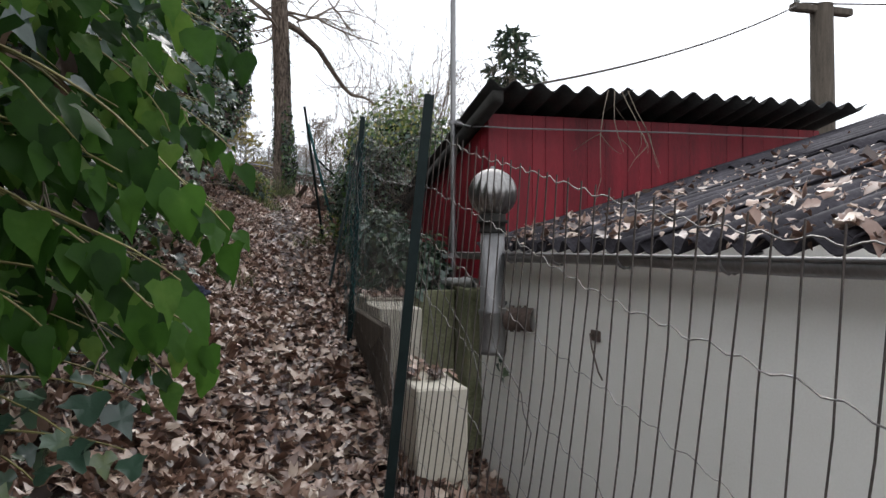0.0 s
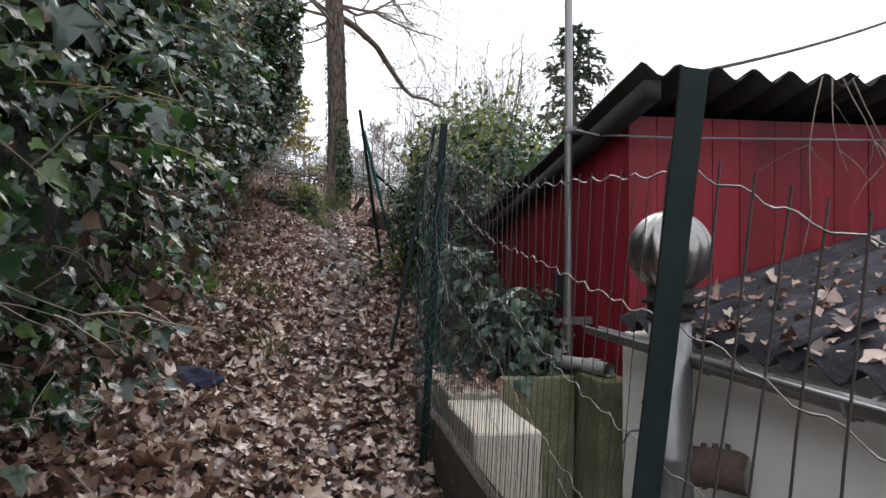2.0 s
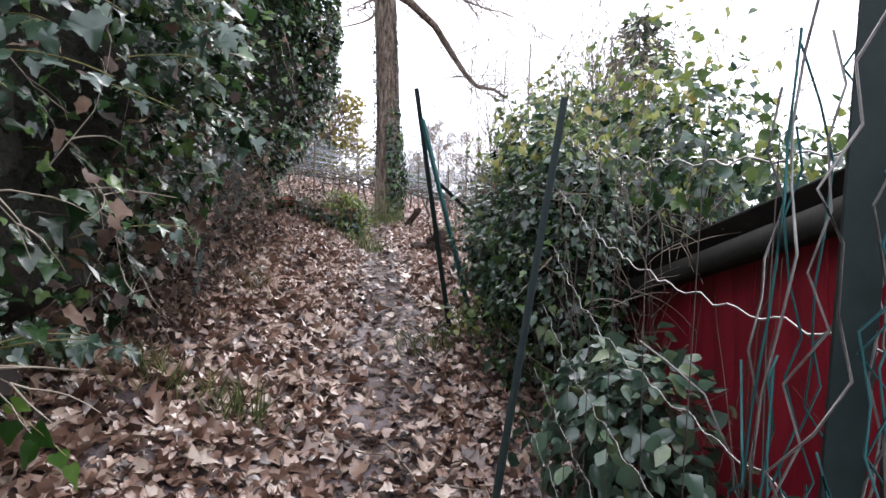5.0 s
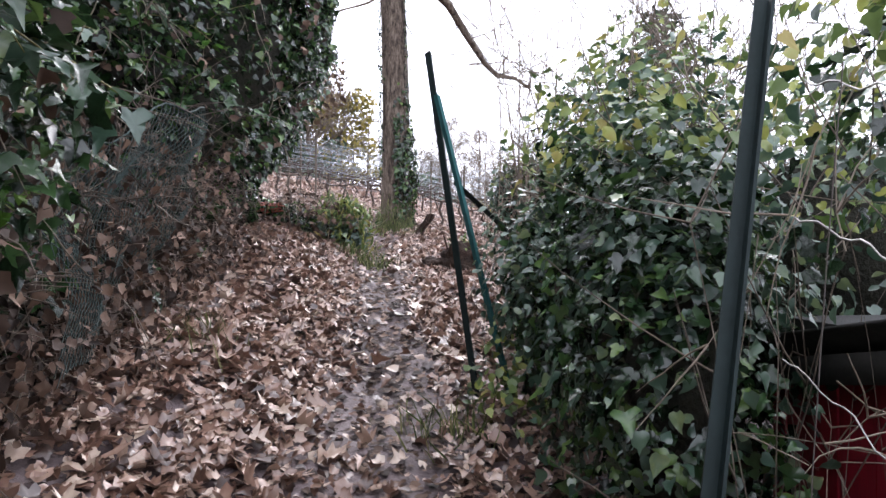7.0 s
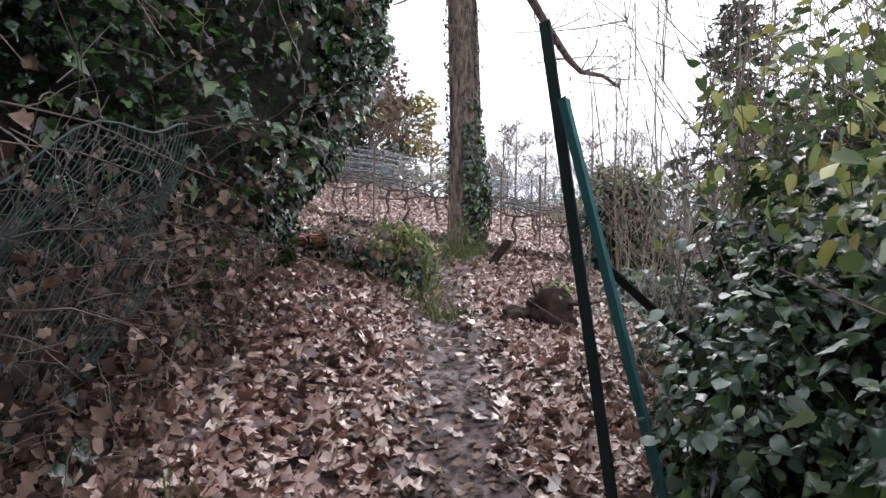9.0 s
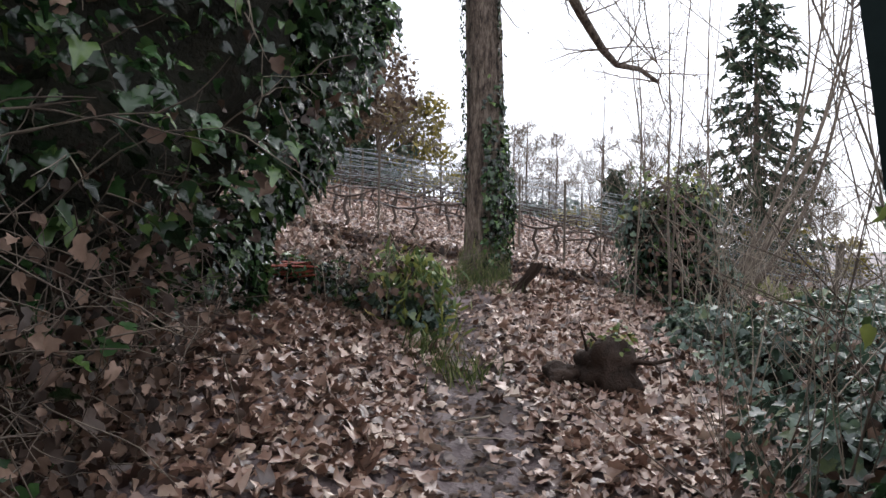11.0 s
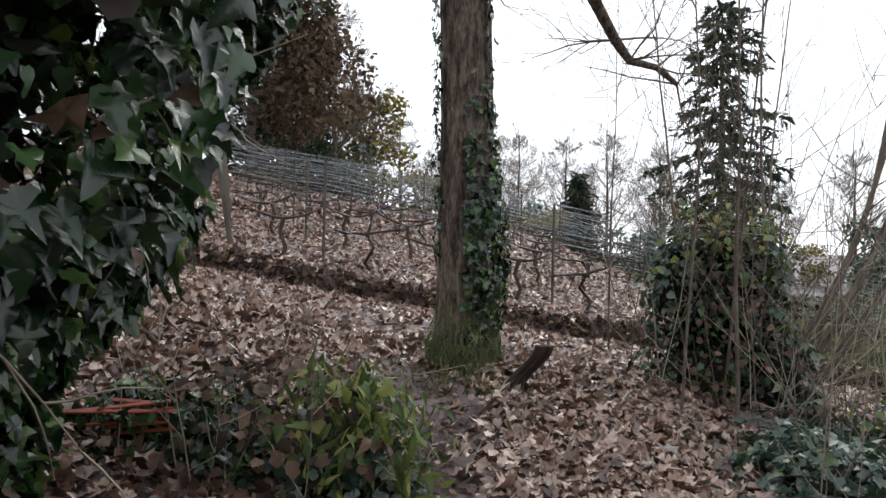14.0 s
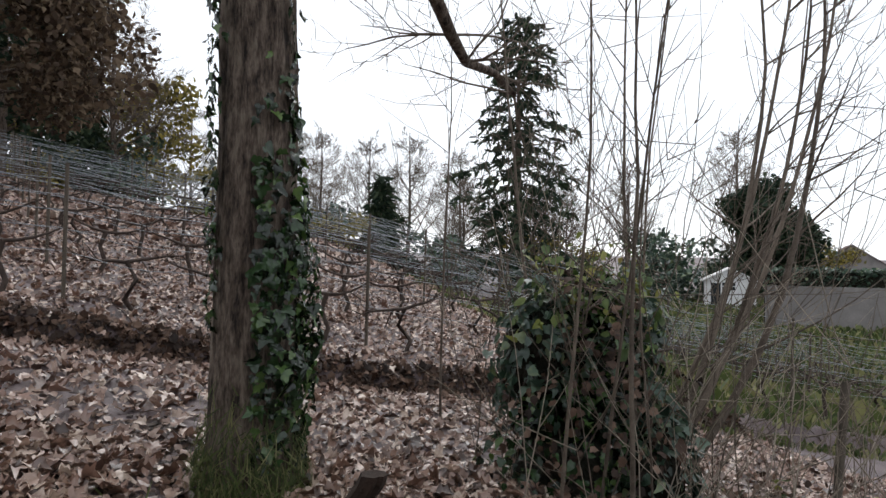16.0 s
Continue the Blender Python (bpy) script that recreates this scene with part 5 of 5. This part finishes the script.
def background():
    r = random.Random(71)
    stand(spruce("spruce", 1, 21.5, 6.0, "tall dark spruce with drooping tiers", 0.8, 0.48), 21.7, 58)
    stand(leafy_tree("golden_tree", 3, 9.5, 4.2, GOLD, "rounded tree with golden brown leaves"), -3.3, 66)
    stand(spruce("fir_tree", 4, 9.0, 3.6, "small dark fir beyond the vineyard", 0.8, 0.95), 13.5, 66)
    stand(spruce("fir_tree", 5, 10.0, 3.2, "dark blue-green fir beyond the vineyard", 0.8, 0.9), -7.5, 62)
    stand(leafy_tree("brown_hedge_tree", 6, 13.5, 4.4, RUSSET, "big brown-leaved tree by the vineyard", 30000, (0.13, 0.28), 0.04), -6.7, 35)
    stand(leafy_tree("evergreen_tree", 7, 14.0, 3.0, NEEDLE, "tall evergreen beside the vineyard", 5000, (0.2, 0.4), 0.1), -7.4, 43)
    stand(leafy_tree("yew_tree", 8, 9.6, 4.6, NEEDLE, "broad dark yew behind the garden shed", 15000, (0.25, 0.5), 0.06), 43.7, 56)
    a, b = bare_tree(1, 15.0), bare_tree(2, 12.0)
    stand(a, -9.5, 56, 0.3)
    stand(b, 7, 72, 1.3)
    for x, y, q in ((-5.5, 62, 1.05), (-12, 66, 1.1), (-7.5, 70, 1.0), (-14, 55, 0.95)):
        c = copy_thing(a, pose(x, y, float(height(x, y)), 0, 0, 50 * x))
        c.scale = (q,) * 3
    for k in range(34):
        x = -40 + 2.6 * k + r.uniform(-1.2, 1.2)
        y = 70 + r.uniform(-6, 22) - 0.12 * abs(x)
        src = a if k % 2 else b
        q = r.uniform(0.6, 1.05)
        c = copy_thing(src, pose(x, y, float(height(x, y)), 0, 0, r.uniform(0, 360)))
        c.scale = (q,) * 3
    shrub = leafy_tree("far_shrub", 9, 4.0, 2.6, BUSH, "green and brown shrub at the wood's edge", 1500, (0.2, 0.4), 0.05)
    shrub["group"] = "shrubs at the wood's edge"
    brown = leafy_tree("far_shrub", 10, 4.4, 2.8, GOLD, "russet shrub at the wood's edge", 1500, (0.2, 0.4), 0.05)
    brown["group"] = "shrubs at the wood's edge"
    stand(shrub, 4, 60)
    stand(brown, 9, 58)
    for k in range(26):
        x = -36 + 4 * k + r.uniform(-1.5, 1.5)
        y = 62 + r.uniform(-5, 14) - 0.1 * abs(x)
        c = copy_thing(shrub if k % 3 else brown, pose(x, y, float(height(x, y)) - 0.1, 0, 0, r.uniform(0, 360)))
        c.scale = (r.uniform(0.7, 1.5),) * 3


background()


# ---- garden buildings beyond the vineyard ----
WHITE = surface("white_paint", [(0.3, (0.62, 0.62, 0.62)), (0.7, (0.8, 0.8, 0.8))], 1.5, 40, 0.7)
TILE = surface("brown_roof", [(0.3, (0.09, 0.06, 0.05)), (0.7, (0.2, 0.14, 0.12))], 1.5, 30, 0.85)
GLASS = surface("dark_glass", [(0.3, (0.02, 0.025, 0.03)), (0.7, (0.04, 0.045, 0.05))], 2, 20, 0.08, 0, 0.6, bump=0.02)
GREYWALL = surface("grey_block_wall", [(0.3, (0.13, 0.12, 0.115)), (0.7, (0.26, 0.245, 0.235))], 0.8, 14, 0.9)
CLOTH = surface("blue_cloth", [(0.3, (0.018, 0.021, 0.04)), (0.7, (0.045, 0.05, 0.085))], 9, 120, 0.9, bump=0.6, depth=0.004)
REDPLASTIC = surface("faded_red_plastic", [(0.3, (0.2, 0.035, 0.022)), (0.7, (0.34, 0.085, 0.05))], 9, 90, 0.5)
ROTTEN = surface("rotten_wood", [(0.3, (0.012, 0.008, 0.006)), (0.6, (0.04, 0.024, 0.017)), (0.85, (0.085, 0.055, 0.04))], 12, 70, 0.95, bump=1.0, depth=0.02)
PLASTIC = surface("pale_plastic", [(0.3, (0.12, 0.12, 0.1)), (0.5, (0.34, 0.34, 0.33)), (0.7, (0.5, 0.5, 0.5))], 6, 60, 0.6)


def gabled(name, label, category, at, turn, w, d, h, rise, wall, roof, windows, over=0.25):
    """A small gabled building: walls, two roof slopes, windows with panes, a door. The gable end faces -y in its own frame."""
    t = thing(name, label, category)
    bm = bmesh.new()
    ring = [(-w / 2, 0), (w / 2, 0), (w / 2, h), (0, h + rise), (-w / 2, h)]
    lo = [bm.verts.new((x, 0, z)) for x, z in ring]
    hi = [bm.verts.new((x, d, z)) for x, z in ring]
    bm.faces.new(lo[::-1])
    bm.faces.new(hi)
    for k in (0, 1, 4):
        bm.faces.new((lo[k], lo[(k + 1) % 5], hi[(k + 1) % 5], hi[k]))
    part("wall", bm, wall, t)
    for s in (-1, 1):
        ex, ez = s * (w / 2 + over), h - over * rise / (w / 2)
        v = [(x, y, z + dz) for dz in (0.02, 0.1) for x, z in ((0, h + rise), (ex, ez)) for y in (-over, d + over)]
        solid("roof_slope", v, np.array([(0, 1, 3, 2), (4, 6, 7, 5), (0, 4, 5, 1), (2, 3, 7, 6), (0, 2, 6, 4), (1, 5, 7, 3)]), roof, t)
    for x, z, ww, hh, cols, rows in windows:
        win = part("window", box_bm((x - ww / 2, -0.03, z), (x + ww / 2, 0.0, z + hh), 0.005), WHITE, t)
        for i in range(cols):
            for j in range(rows):
                a, b = x - ww / 2 + 0.05 + i * (ww - 0.05) / cols, z + 0.05 + j * (hh - 0.05) / rows
                part("pane", box_bm((a, -0.045, b), (a + (ww - 0.05) / cols - 0.05, -0.032, b + (hh - 0.05) / rows - 0.05)), GLASS, win)
    t.matrix_basis = pose(*at, 0, 0, turn)
    return t


gabled("garden_shed", "white garden shed with a small paned window", "shed", (33.4, 49.5, float(height(33.4, 49.5)) - 0.1), -38, 3.2, 3.4, 1.9, 0.8, WHITE, WHITE, ((-0.1, 1.25, 0.9, 0.6, 2, 2), (-0.9, 0.2, 0.7, 1.6, 1, 1)))
gabled("far_house", "distant house with a brown tiled roof", "house", (84, 84, -0.5), -45, 9, 12, 3.2, 3.0, GREYWALL, TILE, ((-2, 1, 1.2, 1.3, 2, 2), (2, 1, 1.2, 1.3, 2, 2)))
gabled("far_house", "distant pale house with a tiled roof", "house", (62, 78, -0.5), -35, 7, 9, 3.0, 2.6, CONCRETE, TILE, ((-1.5, 1, 1.1, 1.3, 2, 2), (1.5, 1, 1.1, 1.3, 2, 2)))


def garden_wall():
    a, b = np.array([27.9, 40.6]), np.array([49.0, 24.0])
    way = (b - a) / np.linalg.norm(b - a)
    turn = math.degrees(math.atan2(way[1], way[0]))
    z = float(height(*(a + 3 * way)))
    w = part("garden_wall", box_bm((0, 0, -0.6), (27, 0.3, 2.15), 0.02), GREYWALL)
    w.matrix_basis = pose(a[0], a[1], z, 0, 0, turn)
    tagged(w, "long grey block wall at the end of the garden", "wall")
    h = thing("clipped_hedge", "clipped green hedge standing above the garden wall", "hedge")
    n = 14000
    pl = np.stack([rng.uniform(0, 27, n), 0.75 + 0.42 * rng.choice([-1, 1], n) * rng.random(n) ** 0.3, 3.0 + rng.normal(0, 0.03, n) - rng.random(n) ** 2 * 1.2], 1)
    leaves("foliage", pl, rng.normal(0, 0.6, (n, 3)) + [0, -0.3, 0.8], rng.normal(0, 1, (n, 3)), rng.uniform(0.12, 0.24, n), OVAL_SHAPE, BUSH, 0.2, 0.2, parent=h)
    # near-black filling that colours in the shade between the leaves
    part("hedge_body", box_bm((0, 0.42, -0.4), (27, 1.1, 2.9), 0.05), INNER_SHADE, h)
    h.matrix_basis = pose(a[0], a[1], z, 0, 0, turn)


garden_wall()


# ---- service pole with cables ----
def service_pole():
    x, y = 6.2, 6.5
    z = -1.6
    p = thing("utility_pole", "weathered timber utility pole with cables", "utility pole")
    solid("pole", *tube([(x, y, z), (x, y, 1.5), (x - 0.04, y, 4.15)], [0.15, 0.135, 0.12], 14), OLDWOOD, p, True)
    part("crossarm", box_bm((x - 0.45, y - 0.06, 4.05), (x + 0.35, y + 0.04, 4.13), 0.01), OLDWOOD, p)
    part("insulator", box_bm((x - 0.42, y - 0.05, 4.13), (x - 0.36, y + 0.01, 4.24), 0.015), PLASTIC, p)
    for k, (end, sag) in enumerate((((1.75, 4.42, 2.5), 0.1), ((14.0, 3.0, 4.6), 0.3))):
        q = np.linspace(0, 1, 24)[:, None]
        pts = (1 - q) * np.array([x - 0.3, y, 4.15]) + q * np.array(end)
        pts[:, 2] -= 4 * sag * (q * (1 - q))[:, 0]
        solid("cable", *tube(pts, 0.009, 5), DARKWIRE, p)


service_pole()


# ---- small things round the wall and the shed ----
def wall_bits():
    b = thing("wall_bracket", "rusty wire bracket fixed to the rendered wall", "bracket")
    part("plate", box_bm((WALL_X - 0.012, 2.85, 0.98), (WALL_X, 2.93, 1.03), 0.003), RUST, b)
    pts = [(WALL_X - 0.01, 2.9, 1.0), (WALL_X - 0.05, 2.86, 1.02), (WALL_X - 0.07, 2.8, 0.96), (WALL_X - 0.05, 2.78, 0.86), (WALL_X - 0.02, 2.8, 0.82)]
    solid("hook", *tube(pts, 0.004, 6), RUST, b, True)
    p = thing("plastic_pipe", "dirty pale plastic pipe lying on the concrete", "pipe")
    v, f = tube([(1.2, 5.32, 1.13), (1.3, 5.2, 1.15), (1.44, 4.9, 1.16), (1.5, 4.72, 1.16)], [0.032, 0.032, 0.032, 0.034], 14)
    solid("pipe", v, f, PLASTIC, p, True)
    solid("pipe_collar", *tube([(1.46, 4.86, 1.16), (1.485, 4.78, 1.16)], 0.04, 14), PLASTIC, p, True)
    # dry creeper trailing over the red shed's edge
    c = thing("dry_creeper", "dry creeper trailing from the shed roof", "creeper")
    r, out = random.Random(5), []
    for k in range(4):
        branchlets((2.35 + 0.05 * k, 4.36, 2.5), (r.gauss(0.15, 0.2), -0.1, -1), r.uniform(0.3, 0.7), 0.004, 2, r, out, 0.2, (1, 3), 0.1)
    tagged(solid("tendril_tangle", *join(out), DRYTWIG, c), kind="stuff")
    # small ivy shoots on the wall
    s = thing("wall_ivy", "small ivy shoot climbing the rendered wall", "ivy")
    n = 16
    pl = np.stack([np.full(n, WALL_X - 0.02), 4.15 + rng.normal(0, 0.06, n), np.linspace(0.6, 1.15, n)], 1)
    leaves("foliage", pl, rng.normal(0, 0.3, (n, 3)) + [-1, -0.3, 0.3], rng.normal(0, 0.4, (n, 3)) + [0, 0, -1], rng.uniform(0.04, 0.08, n), IVY_SHAPE, BUSH, parent=s)


wall_bits()


def block_litter():
    n = 110
    x, y = rng.uniform(0.72, 0.99, n), rng.uniform(4.75, 5.4, n)
    z = np.full(n, 1.075)
    k = n // 3
    x[:k], y[:k], z[:k] = rng.uniform(0.65, 0.85, k), rng.uniform(2.95, 3.3, k), 0.835
    up = np.stack([rng.normal(0, 0.35, n), rng.normal(0, 0.35, n), np.ones(n)], 1)
    tagged(leaves("block_leaves", np.stack([x, y, z + rng.uniform(0, 0.02, n)], 1), up, rng.normal(0, 1, (n, 3)), rng.uniform(0.03, 0.08, n), MAPLE_SHAPE, LITTER, 0.6, 0.4), "dead leaves lying on the concrete blocks", "fallen leaves")


block_litter()


# ---- torn chain-link netting hanging on the hedge ----
def netting():
    net = thing("chain_link_net", "torn green chain-link netting slumped against the hedge", "netting")
    A, B, C, D = (np.array(q) for q in ((-0.66, 9.6, 3.0), (-0.86, 8.1, 2.7), (-0.62, 7.6, 1.75), (-0.78, 9.3, 2.2)))

    def on(u, v):
        p = (1 - u) * ((1 - v) * A + v * D) + u * ((1 - v) * B + v * C)
        p[0] += 0.05 * math.sin(5 * u + 3 * v) + 0.03 * math.sin(11 * v)
        p[2] += 0.07 * math.sin(7 * u) * (1 - v) + 0.05 * math.sin(13 * u + 2)
        return p

    out = []
    n = 36
    for k in range(-n, n):
        for s in (1, -1):
            pts = []
            for j in range(0, 23):
                v = j / 22
                u = (k / n) + v * 0.55 if s > 0 else (k / n) + 0.55 - v * 0.55
                u += 0.006 * (-1) ** j
                if 0 <= u <= 1:
                    pts.append(on(u, v))
            if len(pts) > 3:
                out.append(tube(pts, 0.0019, 3))
    tagged(solid("link_mesh", *join(out), NETWIRE, net), kind="stuff")
    solid("edge_wire", *tube([on(u, 0.0) for u in np.linspace(0, 1, 16)], 0.004, 5), NETWIRE, net)


netting()


# ---- on and beside the path ----
def brush_heap():
    h = thing("brush_heap", "heap of cut ivy branches and weeds beside the path", "brush heap")
    for k, (c, rad, n) in enumerate((((-0.75, 12.95, 2.46), (0.4, 0.32, 0.27), 800), ((-0.25, 13.0, 2.34), (0.38, 0.3, 0.24), 620), ((0.02, 12.9, 2.36), (0.2, 0.25, 0.22), 260))):
        core(c, [0.6 * q for q in rad], h, k + 30)
        clump(n, c, rad, (0.04, 0.075), IVY_SHAPE, IVY if k < 1 else BUSH, h, 0.5, seed=k + 30)
    clump(130, (-0.1, 12.95, 2.6), (0.35, 0.3, 0.2), (0.04, 0.07), HEART_SHAPE, BRAMBLE, h, 0.6, seed=36)
    n = 420
    px, py = rng.normal(0.0, 0.13, n), rng.normal(12.85, 0.13, n)
    pl = np.stack([px, py, height(px, py) + rng.uniform(0.02, 0.5, n)], 1)
    leaves("leaves", pl, rng.normal(0, 1, (n, 3)) * (1, 1, 0.3), rng.normal(0, 0.45, (n, 3)) + [0, 0, 0.8], rng.uniform(0.06, 0.12, n), LANCE_SHAPE, BRAMBLE, 0.3, 0.4, parent=h)
    clump(420, (-0.45, 12.9, 2.5), (0.6, 0.35, 0.3), (0.03, 0.07), MAPLE_SHAPE, WITHERED, h, 0.5, "dead_leaves", seed=37)
    stems(40, (-0.3, 13.0, 0), (0.35, 0.2), (0.3, 0.6), h, 52, radius=(0.002, 0.004))
    s = thing("broken_crate", "broken red plastic slatted crate on the heap", "crate")
    r = random.Random(8)
    for k in range(9):
        long = r.uniform(0.16, 0.4)
        o = part("slat", box_bm((-long / 2, -0.009, -0.004), (long / 2, 0.009, 0.004), 0.002), REDPLASTIC, s)
        o.matrix_basis = pose(-0.82 + r.uniform(-0.08, 0.08), 12.72 + r.uniform(-0.04, 0.06), 2.62 + 0.011 * k, r.uniform(-35, 35), r.uniform(-7, 7), r.uniform(-14, 14))
    clump(60, (-0.8, 12.72, 2.66), (0.24, 0.08, 0.06), (0.03, 0.06), IVY_SHAPE, IVY, h, 0.9, seed=70)


brush_heap()


def gnarl(name, label, category, centre, radii, material, seed, points=5.0):
    bm = bmesh.new()
    bmesh.ops.create_icosphere(bm, subdivisions=4, radius=1)
    for v in bm.verts:
        k = 1 + 0.4 * noise.noise(v.co * 1.7 + Vector((seed, 0, 0))) + 0.18 * noise.noise(v.co * points + Vector((0, seed, 0)))
        v.co = Vector([centre[i] + v.co[i] * k * radii[i] for i in range(3)])
    return tagged(part(name, bm, material, smooth=True), label or "rotten wood", category or "clod")


def rotten_stump():
    x, y = 1.08, 12.1
    z = float(height(x, y))
    t = thing("rotten_stump", "dark rotten upturned stump at the path's edge", "stump")
    body = gnarl("clod", "", "", (x, y, z + 0.1), (0.18, 0.14, 0.17), ROTTEN, 3.0, 7.0)
    body.parent = t
    del body["label"], body["category"]
    r = random.Random(15)
    for k in range(12):
        out = []
        branchlets((x + r.uniform(-0.1, 0.1), y + r.uniform(-0.08, 0.08), z + r.uniform(0.05, 0.2)), (r.gauss(0, 1), r.gauss(0, 0.7), r.uniform(-0.2, 0.8)), r.uniform(0.15, 0.32), r.uniform(0.012, 0.024), 2, r, out, 0.35, (1, 2))
        solid("root", *join(out), ROTTEN, t)
    clump(70, (x + 0.05, y, z + 0.25), (0.16, 0.12, 0.08), (0.025, 0.05), OVAL_SHAPE, BRAMBLE, t, 0.6, "moss_tuft", seed=4)


rotten_stump()
gnarl("earth_clod", "dark clod of root and earth beside the stump", "clod", (0.86, 12.15, float(height(0.86, 12.15)) + 0.03), (0.14, 0.12, 0.09), ROTTEN, 9.0, 7.0)
gnarl("blue_rag", "crumpled dark blue cloth among the leaves", "cloth", (-0.47, 5.15, float(height(-0.47, 5.15)) + 0.03), (0.14, 0.1, 0.06), CLOTH, 5.0, 3.0)


def leaning_stub():
    z = float(height(0.88, 14.5))
    v, f = rough_trunk((0.84, 14.5, z - 0.05), (0.93, 14.46, z + 0.3), 0.06, 0.055, 14, 18, 0.1, 4.0)
    n = len(v)
    cap = np.array([(n - 18 + k, n - 18 + (k + 1) % 18, n, n) for k in range(18)])
    v = np.concatenate([v, [v[-18:].mean(0)]])
    t = thing("wood_stub", "short brown stub of cut wood leaning by the tree", "stump")
    solid("stub", v, [tuple(q) for q in f] + [tuple(q[:3]) for q in cap], ROTTEN, t)
    z = float(height(3.7, 14.7))
    tagged(solid("stake", *tube([(3.6, 14.6, z - 0.1), (3.85, 14.75, z + 0.85)], 0.025, 8), OLDWOOD), "dark wooden stake leaning in the ground", "stake")


leaning_stub()


def tufts():
    for k, (x, y, n, w) in enumerate(((-0.62, 7.1, 90, 0.09), (-0.28, 7.0, 80, 0.08), (0.22, 12.2, 110, 0.12), (0.1, 12.5, 70, 0.1), (-0.5, 8.9, 60, 0.1), (-0.15, 5.9, 50, 0.1), (0.62, 8.4, 70, 0.1), (0.5, 15.0 - 0.45, 120, 0.2), (-0.9, 4.4, 70, 0.14), (0.05, 12.7, 80, 0.1))):
        px, py = x + rng.normal(0, w, n), y + rng.normal(0, w, n)
        pl = np.stack([px, py, height(px, py)], 1)
        tips = np.stack([rng.normal(0, 0.5, n), rng.normal(0, 0.5, n), np.ones(n)], 1)
        nrm = np.stack([rng.normal(0, 1, n), rng.normal(0, 1, n), np.zeros(n)], 1)
        tagged(leaves("grass_tuft", pl, nrm, tips, rng.uniform(0.08, 0.2, n), BLADE_SHAPE, GRASS, 0.0, 0.35), "small tuft of grass among the leaves", "grass")


tufts()


def fallen_sticks():
    r = random.Random(91)
    for k in range(46):
        x, y = r.uniform(-0.9, 1.1), r.uniform(1.5, 14.5)
        a, long = r.uniform(0, 6.28), r.uniform(0.15, 0.5)
        pts = []
        for q in np.linspace(-0.5, 0.5, 6):
            px, py = x + q * long * math.cos(a) + r.uniform(-0.01, 0.01), y + q * long * math.sin(a) + r.uniform(-0.01, 0.01)
            pts.append((px, py, float(height(px, py)) + 0.04))
        tagged(solid("fallen_stick", *tube(pts, np.linspace(r.uniform(0.004, 0.008), 0.002, 6), 5), DRYTWIG), "dry fallen stick lying on the leaves", "stick", "sticks on the path")


fallen_sticks()


# grass of the garden below
def lawn():
    n = 16000
    x, y = rng.uniform(5.0, 15, n), rng.uniform(17.6, 30, n)
    pl = np.stack([x, y, height(x, y)], 1)
    nrm, tips = rng.normal(0, 1, (n, 3)) * (1, 1, 0.1), rng.normal(0, 0.4, (n, 3)) + [0, 0, 1]
    tagged(leaves("lawn_grass", pl, nrm, tips, rng.uniform(0.06, 0.14, n), OVAL_SHAPE, GRASS, 0.0, 0.3), "green grass between the garden rows", "grass")

    n = 30000
    x, y = rng.uniform(6, 48, n), rng.uniform(18, 56, n)
    ok = y > 17 + 0.25 * x
    x, y = x[ok], y[ok]
    n = len(x)
    pl = np.stack([x, y, height(x, y)], 1)
    nrm, tips = rng.normal(0, 1, (n, 3)) * (1, 1, 0.1), rng.normal(0, 0.4, (n, 3)) + [0, 0, 1]
    tagged(leaves("rough_grass", pl, nrm, tips, rng.uniform(0.15, 0.38, n), OVAL_SHAPE, GRASS, 0.0, 0.3), "rough winter grass across the lower garden", "grass")


lawn()
